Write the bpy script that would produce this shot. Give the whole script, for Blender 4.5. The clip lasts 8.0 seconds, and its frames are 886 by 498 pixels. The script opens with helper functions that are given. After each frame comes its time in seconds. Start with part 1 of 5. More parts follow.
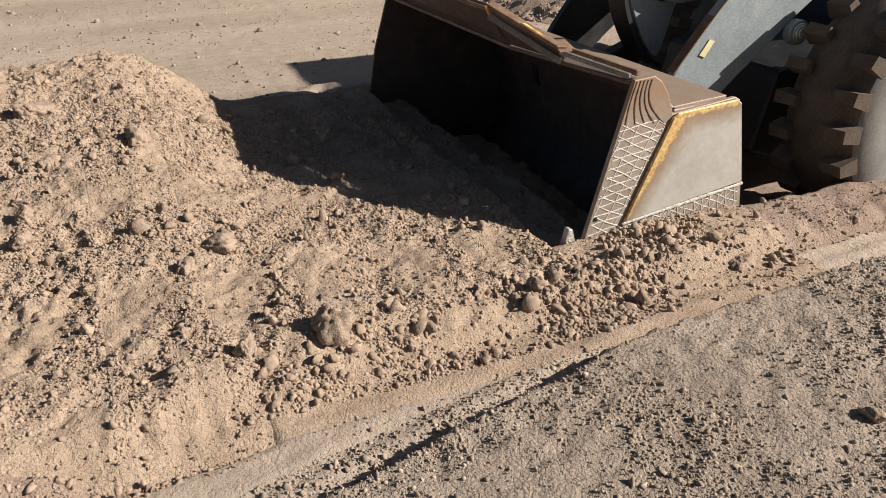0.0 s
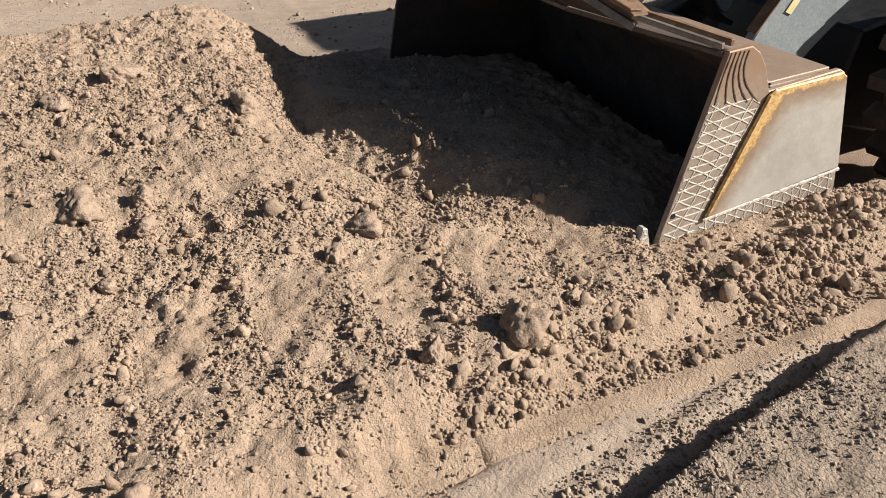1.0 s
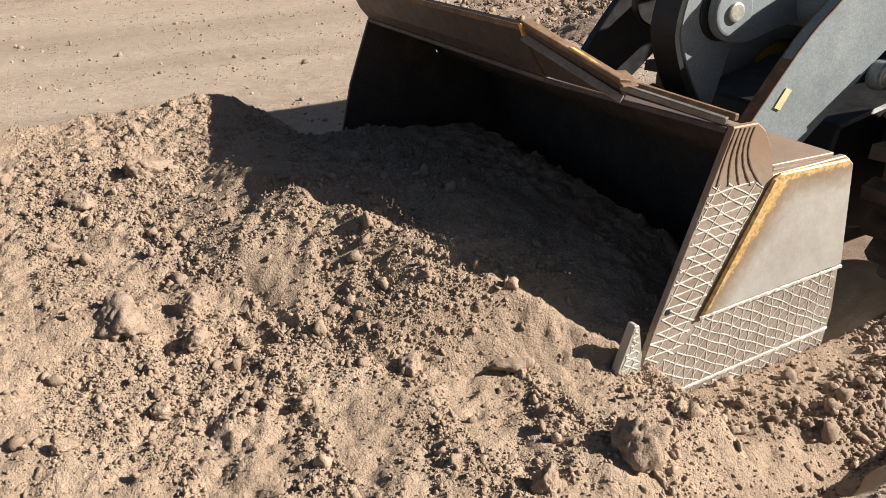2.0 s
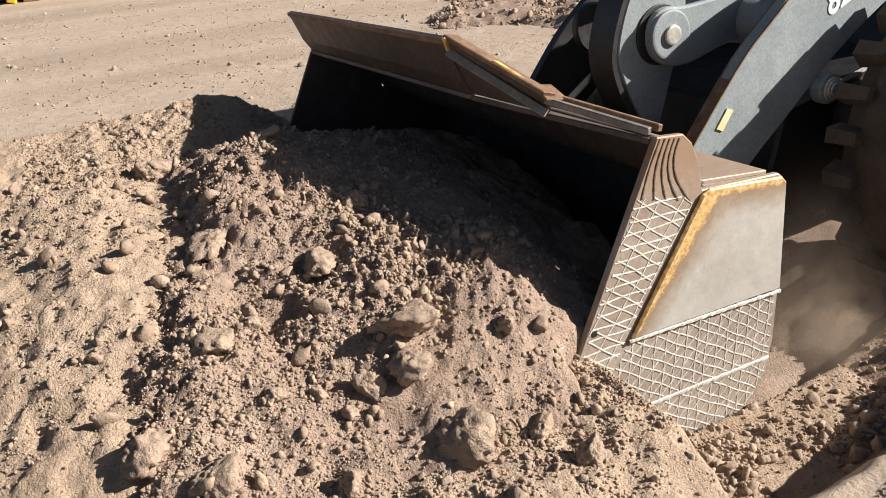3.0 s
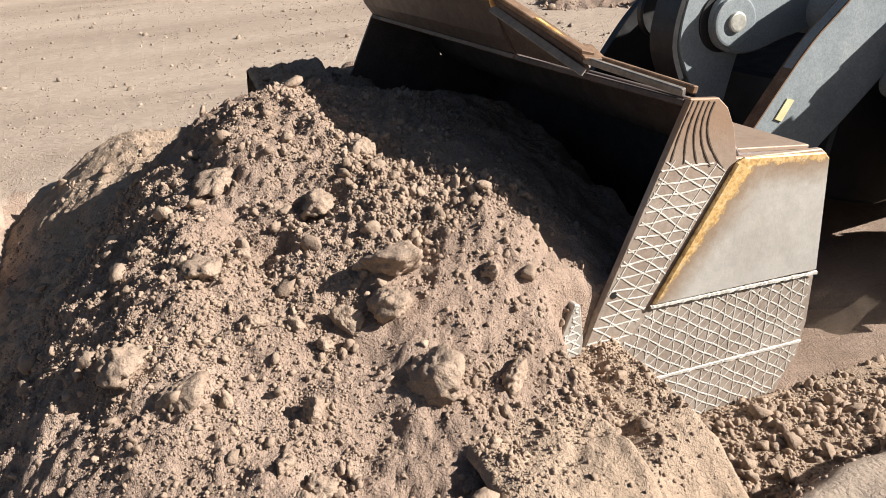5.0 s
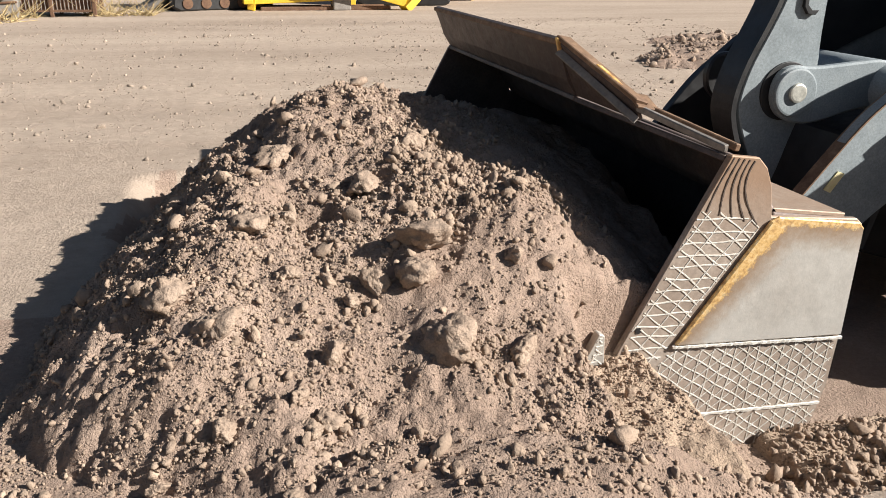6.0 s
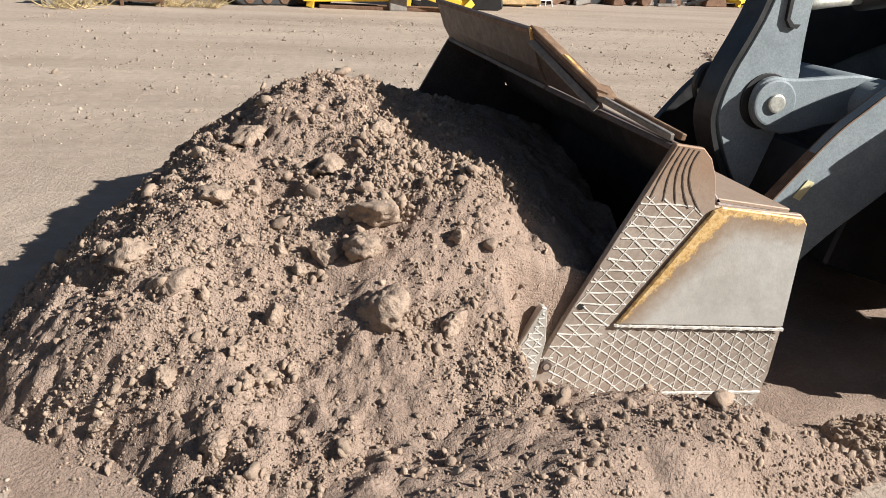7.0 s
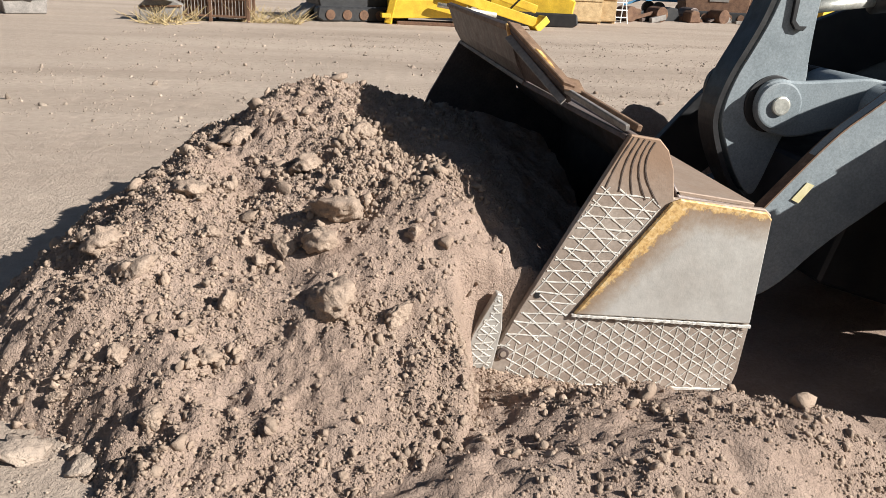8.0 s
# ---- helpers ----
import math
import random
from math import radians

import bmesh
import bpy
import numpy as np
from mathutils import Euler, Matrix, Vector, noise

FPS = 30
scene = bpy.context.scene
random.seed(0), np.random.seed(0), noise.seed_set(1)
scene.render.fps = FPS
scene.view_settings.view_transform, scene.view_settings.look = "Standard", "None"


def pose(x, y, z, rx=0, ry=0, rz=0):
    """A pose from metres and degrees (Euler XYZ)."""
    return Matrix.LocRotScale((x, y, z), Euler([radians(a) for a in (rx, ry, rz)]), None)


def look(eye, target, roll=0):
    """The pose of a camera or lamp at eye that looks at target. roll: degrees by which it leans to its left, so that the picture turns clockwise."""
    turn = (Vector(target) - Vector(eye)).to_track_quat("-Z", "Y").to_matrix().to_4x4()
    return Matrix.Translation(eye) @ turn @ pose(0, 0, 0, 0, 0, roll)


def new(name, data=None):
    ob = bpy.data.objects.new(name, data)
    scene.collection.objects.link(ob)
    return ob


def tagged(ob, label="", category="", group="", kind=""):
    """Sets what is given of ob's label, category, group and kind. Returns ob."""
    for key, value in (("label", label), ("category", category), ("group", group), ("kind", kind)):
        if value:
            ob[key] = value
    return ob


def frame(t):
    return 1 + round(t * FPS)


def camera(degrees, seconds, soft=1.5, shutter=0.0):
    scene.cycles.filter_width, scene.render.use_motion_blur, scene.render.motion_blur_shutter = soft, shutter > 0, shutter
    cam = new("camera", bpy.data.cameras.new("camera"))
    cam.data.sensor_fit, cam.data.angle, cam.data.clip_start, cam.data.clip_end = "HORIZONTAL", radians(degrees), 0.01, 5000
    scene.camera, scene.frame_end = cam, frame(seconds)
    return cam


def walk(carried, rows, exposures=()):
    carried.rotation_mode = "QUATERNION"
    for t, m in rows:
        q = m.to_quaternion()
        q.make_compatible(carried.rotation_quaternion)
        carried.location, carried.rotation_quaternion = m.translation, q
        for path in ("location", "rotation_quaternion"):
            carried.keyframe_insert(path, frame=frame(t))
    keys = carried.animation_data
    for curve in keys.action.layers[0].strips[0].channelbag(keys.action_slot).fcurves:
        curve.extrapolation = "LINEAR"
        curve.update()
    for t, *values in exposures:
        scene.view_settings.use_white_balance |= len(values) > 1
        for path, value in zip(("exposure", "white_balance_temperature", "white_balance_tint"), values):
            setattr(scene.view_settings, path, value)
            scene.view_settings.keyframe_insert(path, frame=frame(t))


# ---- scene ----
# The camera is carried on foot beside the machine.
cam = camera(58.7, 8.0, soft=0.8)
PATH = [
    (0.0, pose(-2.088, -3.344, 2.004, 63.37, 1.18, -23.06)),
    (0.5, pose(-2.428, -2.938, 1.933, 59.37, 2.15, -22.84)),
    (0.8, pose(-2.544, -2.734, 1.933, 56.01, 2.45, -23.10)),
    (1.0, pose(-2.638, -2.602, 1.958, 59.63, 1.72, -23.42)),
    (1.2, pose(-2.736, -2.443, 1.973, 63.95, 1.31, -24.60)),
    (1.5, pose(-2.842, -2.264, 1.999, 64.15, 0.74, -25.42)),
    (1.7, pose(-2.903, -2.188, 1.982, 64.89, 0.80, -25.77)),
    (2.8, pose(-3.036, -2.058, 1.884, 64.21, 3.92, -28.11)),
    (3.0, pose(-3.063, -2.063, 1.853, 65.09, 4.25, -27.98)),
    (3.5, pose(-3.117, -2.099, 1.858, 65.68, 4.27, -26.01)),
    (4.0, pose(-3.262, -2.150, 1.839, 66.15, 4.83, -22.73)),
    (4.5, pose(-3.269, -2.170, 1.835, 65.74, 4.55, -22.26)),
    (4.7, pose(-3.343, -2.199, 1.789, 65.23, 4.22, -22.61)),
    (5.8, pose(-3.893, -2.457, 1.577, 66.79, 0.20, -15.78)),
    (6.0, pose(-3.974, -2.551, 1.563, 69.30, -0.65, -15.22)),
    (6.5, pose(-4.156, -2.762, 1.583, 69.79, -3.26, -13.80)),
    (7.0, pose(-4.419, -2.842, 1.588, 69.45, -2.89, -12.21)),
    (7.5, pose(-4.535, -2.964, 1.575, 69.78, -1.87, -10.68)),
    (8.0, pose(-4.578, -3.040, 1.600, 70.31, -2.77, -7.23)),
]
walk(cam, PATH, ((0.0, 0.76, 6500, 10), (1.5, 0.92, 6600, 10), (3.0, 1.06, 6450, 10), (4.5, 1.12, 6350, 10), (6.0, 1.03, 6250, 9), (8.0, 0.92, 6050, 8)))

# ---------- light ----------
SUN = Vector((0.745, -0.43, 0.51)).normalized()
world = bpy.data.worlds.new("sky")
scene.world = world
world.use_nodes = True
wn = world.node_tree
sky = wn.nodes.new("ShaderNodeTexSky")
sky.sky_type = "NISHITA"
sky.sun_disc = False
sky.sun_elevation = math.asin(SUN.z)
sky.sun_rotation = math.atan2(SUN.x, SUN.y)
sky.air_density, sky.dust_density, sky.ozone_density = 1.0, 1.2, 1.0
wn.links.new(sky.outputs[0], wn.nodes["Background"].inputs[0])
wn.nodes["Background"].inputs[1].default_value = 0.028
sun_data = bpy.data.lights.new("sun", "SUN")
sun_data.energy, sun_data.angle, sun_data.color = 5.0, radians(0.53), (1.0, 0.94, 0.86)
sun = new("sun", sun_data)
sun.matrix_world = look(tuple(SUN * 40), (0, 0, 0))


# ---------- materials ----------
def ramp(nt, fac, stops):
    r = nt.nodes.new("ShaderNodeValToRGB")
    e = r.color_ramp.elements
    while len(e) < len(stops):
        e.new(0.5)
    for el, (p, c) in zip(e, stops):
        el.position, el.color = p, (*c, 1)
    nt.links.new(fac, r.inputs[0])
    return r.outputs[0]


def noise_node(nt, vec, scale, detail=4, rough=0.55, dist=0.0):
    n = nt.nodes.new("ShaderNodeTexNoise")
    n.inputs["Scale"].default_value, n.inputs["Detail"].default_value = scale, detail
    n.inputs["Roughness"].default_value, n.inputs["Distortion"].default_value = rough, dist
    nt.links.new(vec, n.inputs["Vector"])
    return n.outputs["Fac"]


def mix(nt, kind, fac, a, b):
    m = nt.nodes.new("ShaderNodeMix")
    m.data_type, m.blend_type = "RGBA", kind
    for sock, v in ((m.inputs[0], fac), (m.inputs[6], a), (m.inputs[7], b)):
        if isinstance(v, (int, float)):
            sock.default_value = v
        elif isinstance(v, tuple):
            sock.default_value = (*v, 1)
        else:
            nt.links.new(v, sock)
    return m.outputs[2]


def material(name, stops, scale=4.0, rough=0.9, metal=0.0, spec=0.3, bump=(), grain=None, island=0.0, rough_var=0.0, crumbs=(), stain=None, stretch=None):
    """Base colour from two scales of noise; bump is a list of (scale, metres)."""
    m = bpy.data.materials.new(name)
    m.use_nodes = True
    nt = m.node_tree
    b = nt.nodes["Principled BSDF"]
    tc = nt.nodes.new("ShaderNodeTexCoord").outputs["Object"]
    wide = tc
    if stretch:
        vm = nt.nodes.new("ShaderNodeVectorMath")
        vm.operation = "MULTIPLY"
        nt.links.new(tc, vm.inputs[0])
        vm.inputs[1].default_value = stretch
        wide = vm.outputs[0]
    col = ramp(nt, noise_node(nt, wide, scale, 6, 0.6), stops)
    if grain:
        g = ramp(nt, noise_node(nt, tc, grain[0], 3, 0.7), [(0.30, (1 - grain[1],) * 3), (0.70, (1 + grain[1],) * 3)])
        col = mix(nt, "MULTIPLY", 1.0, col, g)
    if island:
        geo = nt.nodes.new("ShaderNodeNewGeometry").outputs["Random Per Island"]
        g = ramp(nt, geo, [(0.0, (1 - island,) * 3), (0.8, (1.0, 1.0, 1.0)), (1.0, (1 + island * 1.3,) * 3)])
        col = mix(nt, "MULTIPLY", 1.0, col, g)
    if stain:
        low, high, tone = stain
        sep = nt.nodes.new("ShaderNodeSeparateXYZ")
        nt.links.new(tc, sep.inputs[0])
        add = nt.nodes.new("ShaderNodeMath")
        add.operation = "MULTIPLY_ADD"
        nt.links.new(noise_node(nt, tc, 9.0, 5, 0.7), add.inputs[0])
        add.inputs[1].default_value = 0.16
        nt.links.new(sep.outputs[2], add.inputs[2])
        mr = nt.nodes.new("ShaderNodeMapRange")
        mr.inputs[1].default_value, mr.inputs[2].default_value = low + 0.08, high + 0.08
        nt.links.new(add.outputs[0], mr.inputs[0])
        col = mix(nt, "MIX", mr.outputs[0], col, tone)
    nt.links.new(col, b.inputs["Base Color"])
    b.inputs["Roughness"].default_value, b.inputs["Metallic"].default_value = rough, metal
    b.inputs["Specular IOR Level"].default_value = spec
    if rough_var:
        r = ramp(nt, noise_node(nt, tc, scale * 2.3, 5, 0.7), [(0.3, (rough - rough_var,) * 3), (0.7, (rough + rough_var,) * 3)])
        nt.links.new(r, b.inputs["Roughness"])
    last = None
    for sc, dist in crumbs:
        vo = nt.nodes.new("ShaderNodeTexVoronoi")
        vo.inputs["Scale"].default_value = sc
        nt.links.new(tc, vo.inputs["Vector"])
        bn = nt.nodes.new("ShaderNodeBump")
        bn.invert = True
        bn.inputs["Distance"].default_value = dist
        nt.links.new(vo.outputs["Distance"], bn.inputs["Height"])
        if last:
            nt.links.new(last, bn.inputs["Normal"])
        last = bn.outputs[0]
    for sc, dist in bump:
        bn = nt.nodes.new("ShaderNodeBump")
        bn.inputs["Distance"].default_value = dist
        nt.links.new(noise_node(nt, tc, sc, 4, 0.65), bn.inputs["Height"])
        if last:
            nt.links.new(last, bn.inputs["Normal"])
        last = bn.outputs[0]
    if last:
        nt.links.new(last, b.inputs["Normal"])
    return m


DIRT = material("loose_dirt", [(0.25, (0.33, 0.243, 0.174)), (0.5, (0.41, 0.305, 0.222)), (0.75, (0.48, 0.364, 0.270))], 2.2, 0.97, spec=0.15, bump=((45, 0.012), (300, 0.003)), grain=(38, 0.14), crumbs=((85, 0.005), (210, 0.003)))
DIRT_FRESH = material("fresh_dirt", [(0.25, (0.265, 0.190, 0.144)), (0.5, (0.345, 0.252, 0.194)), (0.75, (0.425, 0.319, 0.250))], 2.0, 0.97, spec=0.15, bump=((45, 0.012), (300, 0.003)), grain=(38, 0.14), crumbs=((85, 0.005), (210, 0.003)))
CLOD = material("dirt_clods", [(0.3, (0.28, 0.206, 0.153)), (0.7, (0.39, 0.294, 0.220))], 5.0, 0.97, spec=0.12, bump=((90, 0.006),), grain=(60, 0.12), island=0.15)
ROCK = material("earthy_rock", [(0.3, (0.27, 0.199, 0.147)), (0.55, (0.345, 0.258, 0.194)), (0.8, (0.42, 0.32, 0.243))], 9.0, 0.95, spec=0.15, bump=((30, 0.012), (110, 0.006)), grain=(130, 0.2))
GROUND = material("packed_ground", [(0.25, (0.30, 0.234, 0.181)), (0.5, (0.395, 0.313, 0.246)), (0.78, (0.47, 0.379, 0.30))], 0.35, 0.95, spec=0.15, bump=((25, 0.014), (380, 0.003)), grain=(9, 0.10), crumbs=((60, 0.003), (160, 0.002)), stretch=(0.28, 1.5, 1.0))
GRAVEL = material("gravel_road", [(0.25, (0.27, 0.212, 0.164)), (0.5, (0.355, 0.282, 0.221)), (0.78, (0.43, 0.349, 0.278))], 0.9, 0.95, spec=0.15, bump=((30, 0.012), (300, 0.003)), grain=(90, 0.28), crumbs=((60, 0.009), (150, 0.005)))
PEBBLE = material("pebbles", [(0.3, (0.24, 0.189, 0.145)), (0.7, (0.38, 0.304, 0.236))], 6.0, 0.9, spec=0.2, island=0.3, grain=(90, 0.15))
# Dark worn steel; on the spill guard it also stands in for shade.
STEEL_DARK = material("worn_dark_steel_and_shade", [(0.3, (0.085, 0.068, 0.062)), (0.6, (0.13, 0.098, 0.085)), (0.85, (0.19, 0.13, 0.098))], 5.0, 0.55, 0.35, bump=((40, 0.0015),), grain=(60, 0.25), rough_var=0.12)
STEEL_BARE = material("scoured_steel", [(0.2, (0.36, 0.325, 0.285)), (0.55, (0.46, 0.43, 0.385)), (0.85, (0.54, 0.515, 0.47))], 3.2, 0.52, 0.35, bump=((70, 0.0008),), grain=(24, 0.10), rough_var=0.1, stain=(0.56, 0.74, (0.27, 0.185, 0.125)))
STEEL_BROWN = material("rusty_scoured_steel", [(0.25, (0.26, 0.20, 0.158)), (0.55, (0.36, 0.295, 0.242)), (0.85, (0.44, 0.38, 0.325))], 5.0, 0.6, 0.3, bump=((70, 0.001),), grain=(40, 0.14), rough_var=0.1, stain=(0.62, 0.86, (0.30, 0.20, 0.135)))
WELD = material("weld_bead", [(0.3, (0.50, 0.46, 0.40)), (0.7, (0.74, 0.71, 0.65))], 20.0, 0.5, 0.25, bump=((160, 0.002),), grain=(90, 0.15))
WELD_DARK = material("dark_weld_bead", [(0.3, (0.07, 0.05, 0.04)), (0.7, (0.13, 0.10, 0.08))], 20.0, 0.7, 0.2, bump=((160, 0.002),))
YELLOW_WORN = material("worn_yellow_edge", [(0.34, (0.22, 0.12, 0.06)), (0.46, (0.50, 0.27, 0.085)), (0.58, (0.72, 0.46, 0.16)), (0.75, (0.72, 0.58, 0.38))], 14.0, 0.6, 0.1, bump=((90, 0.001),), grain=(50, 0.2))
RUST_EDGE = material("rusty_brown_edge", [(0.3, (0.14, 0.085, 0.055)), (0.6, (0.23, 0.145, 0.09)), (0.8, (0.34, 0.24, 0.16))], 12.0, 0.7, 0.2, bump=((80, 0.001),), grain=(60, 0.2))
GREY_PAINT = material("dusty_grey_paint", [(0.2, (0.17, 0.195, 0.205)), (0.55, (0.24, 0.268, 0.278)), (0.78, (0.32, 0.335, 0.332)), (0.9, (0.48, 0.47, 0.45))], 4.0, 0.5, 0.0, 0.45, bump=((120, 0.0006),), grain=(90, 0.22), rough_var=0.1)
# Black paint; also holds the shade of the boom's far arm and lug.
BLACK_AND_SHADE = material("black_paint_and_shade", [(0.3, (0.012, 0.012, 0.013)), (0.7, (0.03, 0.028, 0.027))], 5.0, 0.45, 0.0, 0.5, bump=((80, 0.0006),), rough_var=0.12)
RUBBER = material("dusty_tyre_rubber", [(0.3, (0.075, 0.058, 0.045)), (0.6, (0.13, 0.098, 0.073)), (0.85, (0.20, 0.155, 0.115))], 5.0, 0.85, bump=((60, 0.002),), grain=(60, 0.2))
RUBBER_WALL = material("grey_dusty_sidewall", [(0.3, (0.16, 0.155, 0.145)), (0.7, (0.25, 0.24, 0.22))], 4.0, 0.85, bump=((60, 0.001),), grain=(60, 0.15))
CHROME = material("pin_steel", [(0.3, (0.45, 0.43, 0.37)), (0.7, (0.70, 0.68, 0.60))], 14.0, 0.4, 0.5, bump=((80, 0.0015),), grain=(50, 0.2))
YELLOW = material("machine_yellow", [(0.25, (0.50, 0.31, 0.02)), (0.6, (0.72, 0.47, 0.03)), (0.85, (0.80, 0.57, 0.10))], 3.0, 0.5, 0.0, 0.5, bump=((60, 0.001),), grain=(30, 0.12))
STICKER = material("cream_sticker", [(0.4, (0.60, 0.52, 0.27)), (0.7, (0.70, 0.63, 0.40))], 20.0, 0.6)
WHITE = material("white_letters", [(0.4, (0.72, 0.73, 0.72)), (0.7, (0.80, 0.80, 0.79))], 30.0, 0.5)
GLASS = material("dark_glass", [(0.4, (0.015, 0.018, 0.02)), (0.7, (0.03, 0.034, 0.036))], 2.0, 0.08, 0.0, 0.6)
WOOD = material("weathered_wood", [(0.3, (0.35, 0.24, 0.12)), (0.7, (0.55, 0.40, 0.22))], 6.0, 0.85, bump=((40, 0.003),), grain=(30, 0.2))
RUSTY = material("rusty_scrap", [(0.3, (0.10, 0.055, 0.035)), (0.7, (0.20, 0.115, 0.07))], 5.0, 0.85, 0.1, bump=((40, 0.003),), grain=(30, 0.25))
SCRAP_GREY = material("grey_scrap", [(0.3, (0.16, 0.145, 0.13)), (0.7, (0.30, 0.27, 0.24))], 4.0, 0.7, 0.2, bump=((40, 0.002),), grain=(30, 0.2))
BLUE = material("faded_blue_paint", [(0.3, (0.05, 0.16, 0.28)), (0.7, (0.10, 0.26, 0.42))], 4.0, 0.55, grain=(30, 0.15))
DRY_GRASS = material("dry_straw", [(0.3, (0.36, 0.26, 0.12)), (0.7, (0.55, 0.43, 0.23))], 8.0, 0.9, island=0.3)


def wear_plate_paint():
    """Scoured steel with what is left of the yellow paint and rust along its front and top edges."""
    m = material("wear_plate_steel", [(0.2, (0.40, 0.365, 0.325)), (0.55, (0.49, 0.462, 0.42)), (0.85, (0.56, 0.535, 0.49))], 3.2, 0.5, 0.3, bump=((70, 0.0008),), grain=(24, 0.08), rough_var=0.1)
    nt = m.node_tree
    b = nt.nodes["Principled BSDF"]
    base = b.inputs["Base Color"].links[0].from_socket
    tc = nt.nodes.new("ShaderNodeTexCoord").outputs["Object"]

    def dist(nx, nz, off):
        dot = nt.nodes.new("ShaderNodeVectorMath")
        dot.operation = "DOT_PRODUCT"
        nt.links.new(tc, dot.inputs[0])
        dot.inputs[1].default_value = (nx, 0, nz)
        add = nt.nodes.new("ShaderNodeMath")
        nt.links.new(dot.outputs["Value"], add.inputs[0])
        add.inputs[1].default_value = off
        return add.outputs[0]

    top = dist(0.065, -1.0, 0.672)
    front = dist(0.846, -0.533, -0.238)
    low = nt.nodes.new("ShaderNodeMath")
    low.operation = "SMOOTH_MIN"
    low.inputs[2].default_value = 0.03
    nt.links.new(top, low.inputs[0])
    nt.links.new(front, low.inputs[1])
    worn = nt.nodes.new("ShaderNodeMath")
    worn.operation = "MULTIPLY_ADD"
    nt.links.new(noise_node(nt, tc, 26.0, 6, 0.75), worn.inputs[0])
    worn.inputs[1].default_value = 0.11
    nt.links.new(low.outputs[0], worn.inputs[2])
    def band(a, z):
        mr = nt.nodes.new("ShaderNodeMapRange")
        mr.inputs[1].default_value, mr.inputs[2].default_value = a, z
        mr.inputs[3].default_value, mr.inputs[4].default_value = 1.0, 0.0
        nt.links.new(worn.outputs[0], mr.inputs[0])
        return mr.outputs[0]
    col = mix(nt, "MIX", band(0.08, 0.19), base, (0.30, 0.205, 0.13))
    paint = ramp(nt, noise_node(nt, tc, 40.0, 5, 0.7), [(0.35, (0.40, 0.23, 0.10)), (0.5, (0.66, 0.43, 0.17)), (0.68, (0.76, 0.60, 0.36))])
    col = mix(nt, "MIX", band(0.072, 0.088), col, paint)
    nt.links.new(col, b.inputs["Base Color"])
    return m


WEAR_STEEL = wear_plate_paint()


# ---------- mesh helpers ----------
def part(name, bm, mat, parent=None, label="", smooth=False):
    me = bpy.data.meshes.new(name)
    bm.to_mesh(me)
    bm.free()
    return finish(name, me, mat, parent, label, smooth)


def finish(name, me, mat, parent=None, label="", smooth=False):
    me.materials.append(mat)
    if smooth:
        me.polygons.foreach_set("use_smooth", [True] * len(me.polygons))
    ob = new(name, me)
    if parent:
        ob.parent = parent
    if label:
        tagged(ob, label)
    return ob


def raw_mesh(name, verts, faces):
    """A mesh from numpy arrays: verts (n,3) and faces (m,k) of one size."""
    me = bpy.data.meshes.new(name)
    n, k = faces.shape
    me.vertices.add(len(verts))
    me.vertices.foreach_set("co", np.ascontiguousarray(verts, dtype=np.float32).ravel())
    me.loops.add(n * k)
    me.loops.foreach_set("vertex_index", np.ascontiguousarray(faces, dtype=np.int32).ravel())
    me.polygons.add(n)
    me.polygons.foreach_set("loop_start", np.arange(0, n * k, k, dtype=np.int32))
    me.update(calc_edges=True)
    return me


def bevel(bm, w, seg=2, angle=35):
    edges = [e for e in bm.edges if len(e.link_faces) == 2 and e.calc_face_angle(0) > radians(angle)]
    if w > 0 and edges:
        bmesh.ops.bevel(bm, geom=edges, offset=w, segments=seg, affect="EDGES", profile=0.6, clamp_overlap=True)
    return bm


def box(x0, x1, y0, y1, z0, z1, w=0.006, bm=None):
    out = bm or bmesh.new()
    g = bmesh.ops.create_cube(out, size=1)["verts"]
    for v in g:
        v.co = Vector(((x0, x1)[v.co.x > 0], (y0, y1)[v.co.y > 0], (z0, z1)[v.co.z > 0]))
    return bevel(out, w) if bm is None else out


def plate(outline, y0, y1, w=0.004):
    """A flat plate in the xz plane between y0 and y1."""
    bm = bmesh.new()
    a = [bm.verts.new((x, y0, z)) for x, z in outline]
    b = [bm.verts.new((x, y1, z)) for x, z in outline]
    n = len(outline)
    bm.faces.new(a)
    bm.faces.new(b[::-1])
    for i in range(n):
        bm.faces.new((a[i], b[i], b[(i + 1) % n], a[(i + 1) % n]))
    bmesh.ops.recalc_face_normals(bm, faces=bm.faces)
    return bevel(bm, w, 1, 50)


def rod(p, q, r, seg=14, bm=None, r2=None):
    out = bm or bmesh.new()
    p, q = Vector(p), Vector(q)
    d = q - p
    m = Matrix.Translation((p + q) / 2) @ d.to_track_quat("Z", "Y").to_matrix().to_4x4()
    bmesh.ops.create_cone(out, cap_ends=True, segments=seg, radius1=r, radius2=r if r2 is None else r2, depth=d.length, matrix=m)
    return out


def disc(c, r, y0, y1, w=0.01, seg=36):
    bm = rod((c[0], y0, c[1]), (c[0], y1, c[1]), r, seg)
    return bevel(bm, w, 2, 60)


